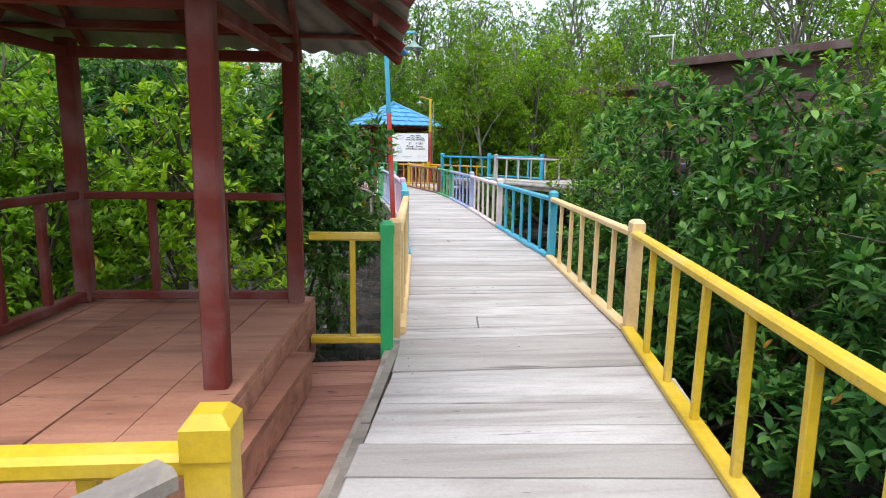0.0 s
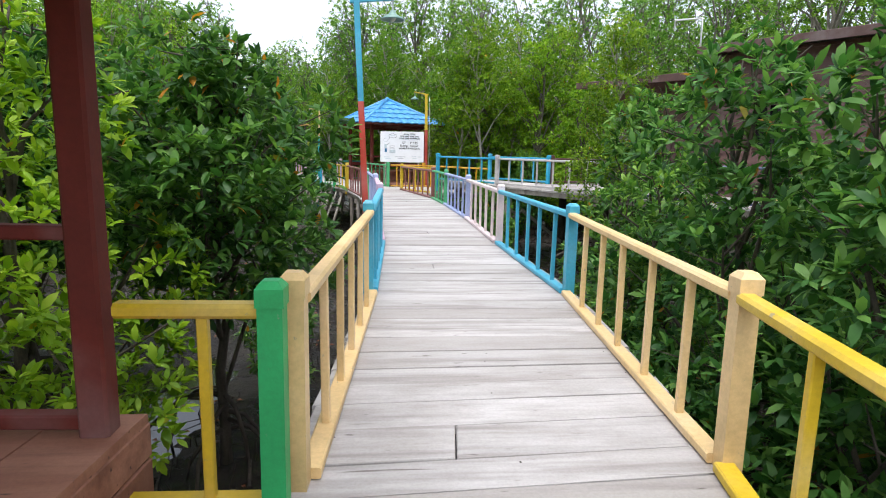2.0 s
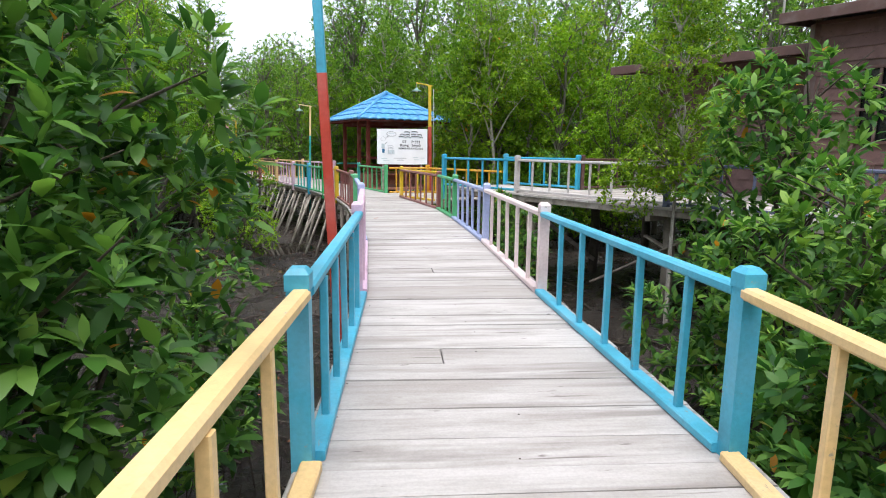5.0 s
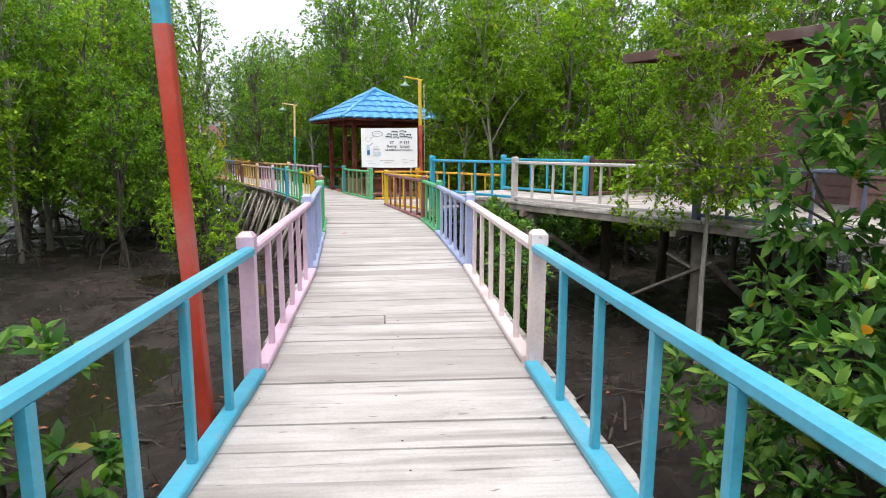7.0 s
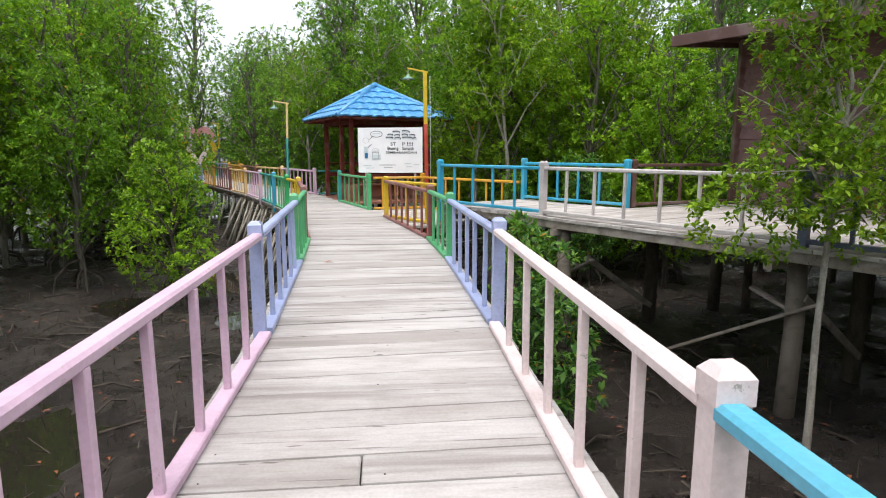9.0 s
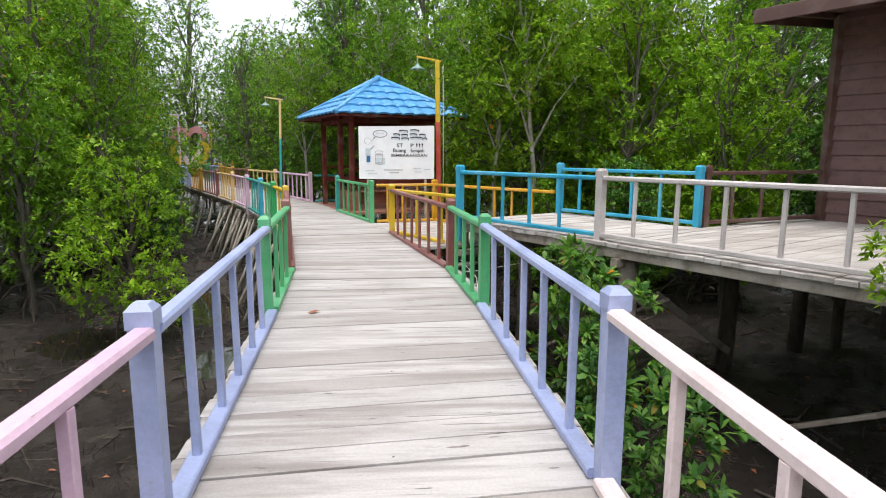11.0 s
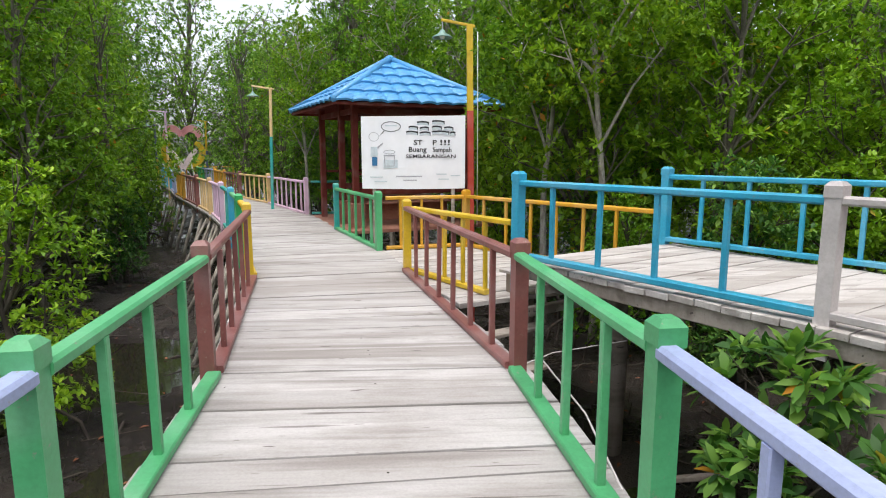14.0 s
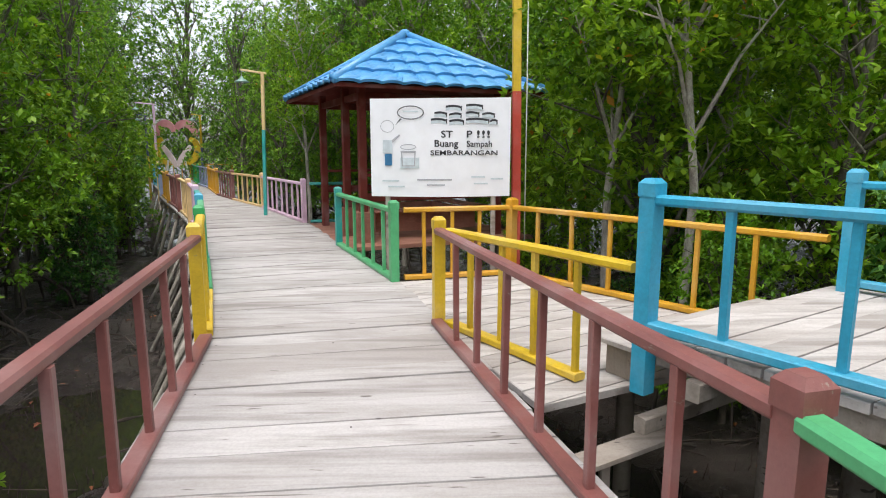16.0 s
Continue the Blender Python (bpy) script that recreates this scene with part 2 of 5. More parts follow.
# ---- building helpers ----
def mesh_of(name, verts, faces, mat, smooth=False):
    me = bpy.data.meshes.new(name)
    me.from_pydata([tuple(v) for v in verts], [], [tuple(f) for f in faces])
    me.materials.append(mat)
    if smooth:
        me.polygons.foreach_set("use_smooth", [True] * len(me.polygons))
    me.update()
    return me


def thing(name, label, category, at=(0, 0, 0), group="", kind=""):
    ob = new(name)
    ob.empty_display_size = 0.1
    ob.location = at
    return tagged(ob, label, category, group, kind)


def part(name, shape, mat, parent, label="", smooth=False):
    """shape: (verts, faces) in world metres. Linked as one mesh under its parent."""
    base = parent.location.copy()
    if parent.parent is not None:
        base = base + parent.parent.location
    verts, faces = shape
    ob = new(name, mesh_of(name, [Vector(v) - base for v in verts], faces, mat, smooth))
    ob.parent = parent
    if label:
        ob["label"] = label
    return ob


def solo(name, shape, mat, label, category, at=(0, 0, 0), smooth=False, group="", kind=""):
    verts, faces = shape
    ob = new(name, mesh_of(name, [Vector(v) - Vector(at) for v in verts], faces, mat, smooth))
    ob.location = at
    return tagged(ob, label, category, group, kind)


def joined(*shapes):
    verts, faces = [], []
    for v, f in shapes:
        k = len(verts)
        verts += list(v)
        faces += [tuple(i + k for i in g) for g in f]
    return verts, faces


def bar(p0, p1, w, h, up=(0, 0, 1), ch=0.008):
    """A timber from p0 to p1 (centre line), w wide and h high, its long edges chamfered."""
    p0, p1 = Vector(p0), Vector(p1)
    ax = (p1 - p0).normalized()
    side = ax.cross(Vector(up))
    if side.length < 1e-4:
        side = ax.cross(Vector((0, 1, 0)))
    side.normalize()
    top = side.cross(ax).normalized()
    a, b = w / 2, h / 2
    c = min(ch, a * 0.6, b * 0.6)
    ring = [(-a + c, -b), (a - c, -b), (a, -b + c), (a, b - c), (a - c, b), (-a + c, b), (-a, b - c), (-a, -b + c)]
    verts = [p + side * u + top * v for p in (p0, p1) for u, v in ring]
    faces = [(i, (i + 1) % 8, 8 + (i + 1) % 8, 8 + i) for i in range(8)]
    faces += [tuple(range(7, -1, -1)), tuple(range(8, 16))]
    return verts, faces


def tube(points, radii, sides=7, caps=True):
    """A tapered tube through points."""
    pts = [Vector(p) for p in points]
    verts, faces = [], []
    ref = Vector((0.31, 0.2, 0.93))
    for i, p in enumerate(pts):
        ax = (pts[min(i + 1, len(pts) - 1)] - pts[max(i - 1, 0)]).normalized()
        s = ax.cross(ref)
        if s.length < 0.05:
            s = ax.cross(Vector((1, 0, 0)))
        s.normalize()
        t = ax.cross(s)
        r = radii[i] if hasattr(radii, "__len__") else radii
        for k in range(sides):
            a = 2 * math.pi * k / sides
            verts.append(p + s * (r * math.cos(a)) + t * (r * math.sin(a)))
    for i in range(len(pts) - 1):
        for k in range(sides):
            k2 = (k + 1) % sides
            faces.append((i * sides + k, i * sides + k2, (i + 1) * sides + k2, (i + 1) * sides + k))
    if caps:
        faces += [tuple(range(sides - 1, -1, -1)), tuple(range((len(pts) - 1) * sides, len(pts) * sides))]
    return verts, faces


def lathe(at, profile, sides=14):
    """A body of revolution about the upright axis at a point: (radius, height) pairs."""
    at = Vector(at)
    verts = [at + Vector((r * math.cos(2 * math.pi * k / sides), r * math.sin(2 * math.pi * k / sides), z)) for r, z in profile for k in range(sides)]
    faces = [(i * sides + k, i * sides + (k + 1) % sides, (i + 1) * sides + (k + 1) % sides, (i + 1) * sides + k) for i in range(len(profile) - 1) for k in range(sides)]
    faces.append(tuple(range((len(profile) - 1) * sides, len(profile) * sides)))
    return verts, faces


def slab(corners, z0, z1, ch=0.006, lip=0.0):
    """A board with four corners in plan (counter-clockwise), chamfered top edges and, if wanted, lips low on its long sides."""
    c = [Vector((p[0], p[1], 0)) for p in corners]
    mid = sum(c, Vector()) / 4
    inner = [p + (mid - p).normalized() * ch * 1.4 for p in c]
    up = lambda some, z: [(p.x, p.y, z) for p in some]
    if lip:
        d = ((c[3] - c[0]) + (c[2] - c[1])).normalized() * lip
        wide = [c[0] - d, c[1] - d, c[2] + d, c[3] + d]
        rows = [(wide, z0), (wide, z0 + 0.014), (c, z0 + 0.016), (c, z1 - ch), (inner, z1)]
    else:
        rows = [(c, z0), (c, z1 - ch), (inner, z1)]
    verts = [v for some, z in rows for v in up(some, z)]
    n = 4 * (len(rows) - 1)
    faces = [(3, 2, 1, 0), (n, n + 1, n + 2, n + 3)] + [(i + 4 * k, (i + 1) % 4 + 4 * k, (i + 1) % 4 + 4 * (k + 1), i + 4 * (k + 1)) for k in range(len(rows) - 1) for i in range(4)]
    return verts, faces


def post_shape(x, y, z0, z1, w=0.096, cap=0.108, turn=0.0):
    """A square post with a wider block on top whose upper edges are cut."""
    ca, sa = math.cos(turn), math.sin(turn)
    rows = [(w, z0), (w, z1 - 0.10), (cap, z1 - 0.10), (cap, z1 - 0.028), (cap - 0.045, z1)]
    verts = [(x + ca * u * s / 2 - sa * v * s / 2, y + sa * u * s / 2 + ca * v * s / 2, z) for s, z in rows for u, v in ((-1, -1), (1, -1), (1, 1), (-1, 1))]
    faces = [(3, 2, 1, 0)] + [(4 * k + i, 4 * k + (i + 1) % 4, 4 * k + 4 + (i + 1) % 4, 4 * k + 4 + i) for k in range(len(rows) - 1) for i in range(4)]
    faces.append((16, 17, 18, 19))
    return verts, faces


# ---- camera-independent plan: the inner edges of the boardwalk, left and right ----
WALK = [
    (-1.50, -5.0, 0.24, -5.0), (-0.27, 1.62, 1.51, 1.47), (0.06, 3.70, 1.98, 3.80), (0.36, 7.30, 2.32, 7.25), (0.45, 10.60, 2.28, 10.60),
    (0.30, 14.00, 2.22, 14.20), (0.06, 17.30, 2.11, 17.50), (-0.15, 19.45, 1.95, 19.50), (-0.76, 22.80, 1.06, 23.20), (-1.30, 24.40, 0.57, 25.00),
    (-2.20, 26.90, -0.45, 27.75), (-3.60, 30.20, -1.62, 30.90), (-5.15, 33.40, -3.45, 34.50), (-6.60, 36.20, -5.10, 37.20), (-8.00, 39.00, -6.30, 40.00), (-9.60, 42.60, -7.85, 43.4), (-11.4, 46.2, -9.7, 47.0), (-13.2, 50.2, -11.4, 50.9),
]
MUD_Z = -1.75


def smooth_edge(pts, n=8):
    """Catmull-Rom through plan points."""
    out = []
    for i in range(len(pts) - 1):
        p0, p1, p2, p3 = (Vector(pts[max(0, min(len(pts) - 1, i + k))]) for k in (-1, 0, 1, 2))
        for j in range(n):
            t = j / n
            out.append(0.5 * ((2 * p1) + (p2 - p0) * t + (2 * p0 - 5 * p1 + 4 * p2 - p3) * t * t + (3 * p1 - p0 - 3 * p2 + p3) * t ** 3))
    out.append(Vector(pts[-1]))
    return out


EDGE_L = smooth_edge([(a, b) for a, b, c, d in WALK])
EDGE_R = smooth_edge([(c, d) for a, b, c, d in WALK])


def along(pairs, s):
    """The two edges' points at the length s of the middle line."""
    run = 0.0
    for (a0, b0), (a1, b1) in zip(pairs, pairs[1:]):
        step = ((a1 + b1) / 2 - (a0 + b0) / 2).length
        if run + step >= s:
            t = (s - run) / step
            return a0.lerp(a1, t), b0.lerp(b1, t)
        run += step
    return pairs[-1]


PAIRS = list(zip(EDGE_L, EDGE_R))
WALK_LENGTH = sum(((PAIRS[i + 1][0] + PAIRS[i + 1][1]) / 2 - (PAIRS[i][0] + PAIRS[i][1]) / 2).length for i in range(len(PAIRS) - 1))


# ---- ground and water ----
def spread_axis(lo, hi, step, far):
    inner = list(np.arange(lo, hi + 1e-6, step))
    outer = [step * 1.6 ** k for k in range(1, 16)]
    left, right, x, y = [], [], lo, hi
    for d in outer:
        x, y = x - d, y + d
        left.append(x)
        right.append(y)
        if -x > far:
            break
    return left[::-1] + inner + right


def ground_height(x, y):
    h = 0.16 * noise.noise((x * 0.42, y * 0.42, 0.3)) + 0.07 * noise.noise((x * 1.5, y * 1.5, 2.1)) + 0.045 * noise.noise((x * 3.4, y * 3.4, 5.0)) + 0.06 * abs(noise.noise((x * 2.6, y * 2.6, 8.0))) - 0.02
    for px, py, rx, ry, deep in ((-2.7, 15.3, 1.2, 1.9, 0.29), (-2.4, 8.7, 1.0, 1.6, 0.27), (-1.9, 21.4, 0.6, 0.9, 0.22), (-3.2, 24.8, 1.1, 1.5, 0.28), (-4.7, 22.5, 0.9, 1.0, 0.24), (3.6, 20.6, 0.8, 0.8, 0.18)):
        h -= deep * math.exp(-((x - px) / rx) ** 2 - ((y - py) / ry) ** 2)
    return h


def ground():
    xs, ys = spread_axis(-12, 14, 0.16, 500), spread_axis(-4, 34, 0.18, 500)
    verts = [(x, y, MUD_Z + ground_height(x, y)) for y in ys for x in xs]
    w = len(xs)
    faces = [(j * w + i, j * w + i + 1, (j + 1) * w + i + 1, (j + 1) * w + i) for j in range(len(ys) - 1) for i in range(w - 1)]
    solo("ground", (verts, faces), MUD, "dark wet mangrove mud with ridges and pools", "ground", smooth=True, kind="structure")
    z = MUD_Z - 0.14
    solo("water", ([(-70, -40, z), (70, -40, z), (70, 110, z), (-70, 110, z)], [(0, 1, 2, 3)]), WATER, "shallow still water lying in the mud", "water", kind="structure")


ground()


# ---- railings ----
def railing(p0, p1, colour, label, n=6, z=0.0, post0=None, post1=None, height=0.945, tail=0.0, low=0.03, turn=None, slope=0.0, inset=0.0, rail_w=0.085, inner=0.0, short=0.0):
    """One bay: a post at its start (and one at its end if post1 names a colour), hand rail, bottom rail, balusters."""
    a, b = Vector((*p0, z)), Vector((*p1, z + slope))
    ob = thing("railing", label, "railing", a, "boardwalk railings")
    ax = (b - a).normalized()
    yaw = math.atan2(ax.y, ax.x) if turn is None else turn
    top = height - 0.118
    up = Vector((0, 0, 1))
    jit = random.Random(int(abs(a.x * 131 + a.y * 517)))
    if post0:
        part("post", post_shape(a.x, a.y, z - 0.16 - tail, z + height, turn=yaw), PAINT[post0], ob)
    if post1:
        part("post", post_shape(b.x, b.y, z + slope - 0.16 - tail, z + slope + height, turn=yaw), PAINT[post1], ob)
    s, e = a + ax * (0.045 + inset), b - ax * 0.045
    off = Vector((-ax.y, ax.x, 0)) * inner
    part("handrail", bar(s + up * (top) + off * 0.4, e + up * (top) + off * 0.4, rail_w, 0.058, ch=0.014), PAINT[colour], ob)
    part("bottom_rail", bar(s + up * (low) + off, e + up * (low) + off - ax * short, 0.098, 0.052, ch=0.008), PAINT[colour], ob)
    for i in range(n):
        t = (i + 0.87 + 0.04 * jit.uniform(-1, 1)) / (n + 1.1)
        q = a.lerp(b, t) + off
        lean = Vector((jit.uniform(-0.008, 0.008), jit.uniform(-0.008, 0.008), 0))
        part("baluster", bar(q + up * (low + 0.02), q + up * (top - 0.02) + lean, 0.042, 0.042, up=(-ax.y, ax.x, 0), ch=0.005), PAINT[colour], ob)
    return ob


def railings():
    L = [(0.02, 3.70), (0.08, 3.86), (0.30, 7.35), (0.39, 10.65), (0.285, 14.05), (0.02, 17.36), (-0.19, 19.5), (-0.82, 22.83), (-1.37, 24.42), (-2.08, 26.35), (-2.95, 28.55), (-4.02, 31.0),
         (-5.2, 33.4), (-6.65, 36.2), (-8.05, 39.0), (-9.65, 42.6), (-11.45, 46.2)]
    bays = [("cream", "cream"), ("blue", "blue"), ("pink", "pink"), ("lavender", "lavender"), ("light_green", "light_green"), ("brown", "brown"), ("yellow", "yellow"),
            ("green", "light_green"), ("deck_blue", "teal"), ("pink", "pink"), ("cream", "cream"), ("brown", "brown"), ("amber", "amber"), ("lavender", "lavender"), ("blue", "blue")]
    words = {"cream": "cream yellow", "blue": "sky blue", "deck_blue": "bright blue", "pink": "lilac pink", "lavender": "lavender blue", "light_green": "light green", "green": "bright green", "brown": "reddish brown",
             "yellow": "mustard yellow", "amber": "amber yellow", "pale_pink": "pale pink", "grey": "greyish white", "slate": "slate blue", "umber": "dark brown", "teal": "teal green"}
    say = lambda c: f"{words[c]} painted wooden railing with square balusters beside boardwalk"
    count = [5, 5, 5, 5, 3, 5, 3, 4, 4, 5, 5, 6, 6, 5, 4]
    for i, (post, rail) in enumerate(bays):
        railing(L[i + 1], L[i + 2], rail, say(rail), count[i], post0=post, post1="blue" if i == len(bays) - 1 else None, inner=-0.045)
    R = [(0.72, -2.9), (1.38, 0.55), (2.05, 3.88), (2.35, 7.30), (2.275, 10.68), (2.262, 14.22), (2.125, 17.52), (1.95, 19.53), (1.11, 23.24)]
    bays = [("yellow", "yellow"), ("yellow", "yellow"), ("cream", "cream"), ("blue", "blue"), ("pale_pink", "pale_pink"), ("lavender", "lavender"), ("light_green", "light_green"), ("brown", "brown")]
    count = [5, 5, 5, 5, 5, 5, 3, 6]
    for i, (post, rail) in enumerate(bays):
        railing(R[i], R[i + 1], rail, say(rail), count[i], post0=post, post1="yellow" if i == len(bays) - 1 else None, inner=0.03)
    # beside the second shelter and beyond
    railing((0.63, 25.0), (-0.40, 27.75), "light_green", say("light_green"), 5, post0="light_green", post1="teal")
    F = [(-1.58, 30.9), (-3.40, 34.5), (-5.05, 37.2), (-6.28, 39.4), (-7.9, 43.2)]
    for i, (post, rail) in enumerate([("pink", "pink"), ("cream", "cream"), ("brown", "brown"), ("amber", "amber")]):
        railing(F[i], F[i + 1], rail, say(rail), (7, 5, 5, 6)[i], post0=post, post1="amber" if i == 3 else None)
    railing((-1.50, 30.93), (-0.55, 31.2), "teal", say("teal"), 1)
    railing((-7.9, 43.2), (-9.6, 46.6), "lavender", say("lavender"), 6)
    railing((-9.6, 46.6), (-11.2, 50.2), "green", say("green"), 6, post0="green")
    railing((-13.9, 51.4), (-9.4, 51.0), "amber", say("amber"), 9, post0="amber", post1="amber")
    # short fences either side of the first shelter
    railing((0.02, 3.70), (-0.60, 3.72), "yellow", "mustard yellow wooden railing between green post and red shelter", 1, post0="green")
    railing((-0.40, 0.50), (-1.7, 0.52), "yellow", "mustard yellow wooden railing with square post beside red shelter", 3, post0="yellow", height=0.915)
    railing((-0.44, 0.44), (-1.75, -1.2), "bleached", "bleached wooden railing with worn pale handrail beside boardwalk", 6, post1="yellow", height=0.93)
    # landing: yellow fences
    railing((0.70, 25.05), (2.05, 25.36), "amber", say("amber"), 3)
    railing((2.05, 25.36), (4.16, 22.60), "amber", say("amber"), 6, post0="amber")
    railing((1.17, 23.2), (2.24, 21.47), "yellow", say("yellow"), 4, short=0.40)
    # raised side deck
    z = 0.45
    railing((2.25, 21.40), (3.80, 19.05), "deck_blue", say("deck_blue"), 4, z, "deck_blue", None, 0.90, 0.18, 0.07)
    railing((4.19, 22.48), (5.69, 20.27), "deck_blue", say("deck_blue"), 4, z, "deck_blue", "deck_blue", 0.92, 0.02, 0.07)
    railing((3.80, 19.05), (5.89, 15.52), "grey", say("grey"), 6, z, "grey", None, 0.90, 0.06, 0.07)
    railing((5.89, 15.52), (7.93, 12.10), "slate", say("slate"), 6, z, "slate", None, 0.90, 0.02, 0.07)
    railing((7.93, 12.10), (9.4, 9.6), "yellow", say("yellow"), 6, z, "cream", "cream", 0.90, 0.02, 0.07)
    railing((5.82, 20.32), (8.2, 21.15), "umber", say("umber"), 3, z, "umber", None, 0.92, 0.02, 0.07)


railings()


# ---- under the boardwalk ----
def walkway_frame():
    s = 0.4
    while s < WALK_LENGTH - 0.5:
        a, b = along(PAIRS, s)
        out = (a - b).normalized()
        ob = thing("trestle", "grey timber trestle on round legs under boardwalk", "trestle", ((a.x + b.x) / 2, (a.y + b.y) / 2, MUD_Z), "boardwalk trestles")
        for p, o in ((a, out), (b, -out)):
            q = p
            rake = o * 0.55 if s > 28.5 and o == out else o * 0.0
            thick = 0.05 if s > 28.5 else 0.07
            part("timber_leg", tube([(q.x + rake.x, q.y + rake.y, MUD_Z - 0.2), (q.x + rake.x * 0.45 + 0.02, q.y + rake.y * 0.45, -0.9), (q.x, q.y, -0.17)], [thick * 1.07, thick, thick * 0.93], 9), BARK if s > 28.5 else BEAM, ob, smooth=True)
        u, v = a + out * 0.12, b - out * 0.12
        part("cross_beam", bar((u.x, u.y, -0.215), (v.x, v.y, -0.215), 0.09, 0.13), BEAM, ob)
        s += 1.7
    for side, pick in (("left", 0), ("right", 1)):
        for i in range(0, len(PAIRS) - 4, 4):
            p, q = PAIRS[i][pick], PAIRS[i + 4][pick]
            o = (PAIRS[i][pick] - PAIRS[i][1 - pick]).normalized() * 0.03
            solo("stringer", bar((p.x + o.x, p.y + o.y, -0.10), (q.x + o.x, q.y + o.y, -0.10), 0.06, 0.10), BEAM, "grey timber stringer under boardwalk planks", "beam", (p.x, p.y, -0.1), group="stringers")
    # raking poles along the far bend
    for k in range(13):
        a, b = along(PAIRS, 29.2 + k * 0.75)
        out = (a - b).normalized()
        f = a + out * (0.55 + 0.35 * ((k * 7) % 5) / 5)
        solo("raking_pole", tube([(f.x, f.y - 0.4, MUD_Z - 0.15), (a.x, a.y, -0.1)], [0.04, 0.035], 7), BARK, "pale raking pole propping the boardwalk", "pole", (f.x, f.y, MUD_Z), True, "raking poles")


walkway_frame()

DV, NV = Vector((0.51, -0.86)).normalized(), Vector((0.86, 0.51)).normalized()
DZ = 0.45


def D(s, n):
    """Plan point of the side deck: s along its railing, n away from the boardwalk."""
    p = Vector((3.80, 19.05)) + DV * s + NV * n
    return p.x, p.y


def deck_frame():
    for i, (s0, s1, n) in enumerate([(-2.85, 10.5, -0.03), (-2.85, -0.1, 2.15), (-0.1, 10.5, 2.5), (-0.1, 10.5, 4.9)]):
        solo("deck_beam", bar((*D(s0, n), DZ - 0.115), (*D(s1, n), DZ - 0.115), 0.07, 0.13), BEAM, "weathered grey beam carrying the raised deck", "beam", (*D(s0, n), DZ - 0.2), group="deck beams")
    for s in (-2.5, 0.35, 3.80, 7.2):
        wide = 2.1 if s < 0 else 4.9
        ob = thing("deck_trestle", "weathered timber trestle with round legs and diagonal braces", "trestle", (*D(s, 0.5), MUD_Z), "deck trestles")
        for n in ((1.0, 2.0) if s < 0 else (0.15, 2.5, 4.7) if s < 1 else (0.6, 2.5, 4.7)):
            x, y = D(s, n)
            # legs further back take a darker colour than those near the railing
            part("timber_leg", tube([(x, y, MUD_Z - 0.25), (x + 0.03, y, -0.6), (x, y, DZ - 0.24)], [0.125, 0.115, 0.11], 10), BARK_DARK if n > 2.2 else BEAM, ob, smooth=True)
        part("cap_beam", bar((*D(s, -0.12), DZ - 0.235), (*D(s, wide + 0.1), DZ - 0.235), 0.10, 0.11), BEAM, ob)
        if s > 0:
            part("brace", bar((*D(s - 1.75, 0.44), -1.42), (*D(s + 0.38, 0.44), -0.24), 0.045, 0.11, up=(NV.x, NV.y, 0)), BEAM, ob)
            part("brace", bar((*D(s - 0.55, 0.62), -0.24), (*D(s + 0.02, 0.62), -0.46), 0.045, 0.10, up=(NV.x, NV.y, 0)), BEAM, ob)
            part("brace", bar((*D(s + 0.12, 0.6), -0.25), (*D(s + 0.12, 2.4), -1.35), 0.045, 0.10), BEAM, ob)
    # steps from landing to deck
    ob = thing("deck_step", "grey plank step up to the raised deck", "step", (*D(-3.1, 1.0), 0))
    part("tread", slab([D(-3.42, 0.12), D(-2.93, 0.12), D(-2.93, 2.1), D(-3.42, 2.1)], 0.215, 0.25), DECK_BOARD, ob)
    for n in (0.2, 1.1, 2.05):
        part("bracket", bar((*D(-3.20, n), -0.004), (*D(-3.20, n), 0.215), 0.05, 0.34, up=(DV.x, DV.y, 0)), BEAM, ob)
    # old planks lying on low beams below the landing
    for k, (s, n, z) in enumerate([(-2.96, -0.25, -0.34), (-2.6, -0.55, -0.62)]):
        ob = thing("loose_plank", "old grey plank wedged below the landing", "plank", (*D(s, n), z), "loose planks")
        part("board", slab([D(s - 0.10, n - 0.35), D(s + 0.08, n - 0.32), D(s + 0.10, n + 0.6), D(s - 0.09, n + 0.6)], z, z + 0.03), BEAM, ob)
        part("strut", bar((*D(s, n), MUD_Z - 0.1), (*D(s, n), z), 0.06, 0.06), BEAM, ob)
    for k, (p, m, q) in enumerate([((2.10, 20.1, -0.16), (2.45, 20.6, -0.24), (3.1, 20.55, -0.12)), ((2.12, 20.3, -0.2), (2.35, 20.0, -0.7), (2.65, 19.4, -1.5)), ((2.1, 17.8, 0.12), (2.2, 18.7, 0.05), (2.1, 19.6, 0.1)), ((2.15, 17.8, -0.12), (2.3, 18.7, -0.22), (2.15, 19.8, -0.15))]):
        solo("loose_cable", tube([p, m, q], 0.006, 5), PAINT["grey"], "thin pale cable sagging below the boardwalk", "cable", p, True, "loose cables")
    for k in range(3):
        s = -4.6 + 0.9 * k
        solo("landing_leg", tube([(*D(s, 0.3 + 0.5 * k), MUD_Z - 0.2), (*D(s, 0.3 + 0.5 * k), -0.05)], 0.07, 8), BEAM, "round timber leg under the landing", "timber_leg", (*D(s, 0.3 + 0.5 * k), MUD_Z), True, "landing legs")
        solo("landing_beam", bar((*D(s, -0.35 + 0.1 * k), -0.09), (*D(s, 2.0), -0.09), 0.08, 0.10), BEAM, "timber beam under the landing planks", "beam", (*D(s, 0.3), -0.14), group="landing beams")


deck_frame()


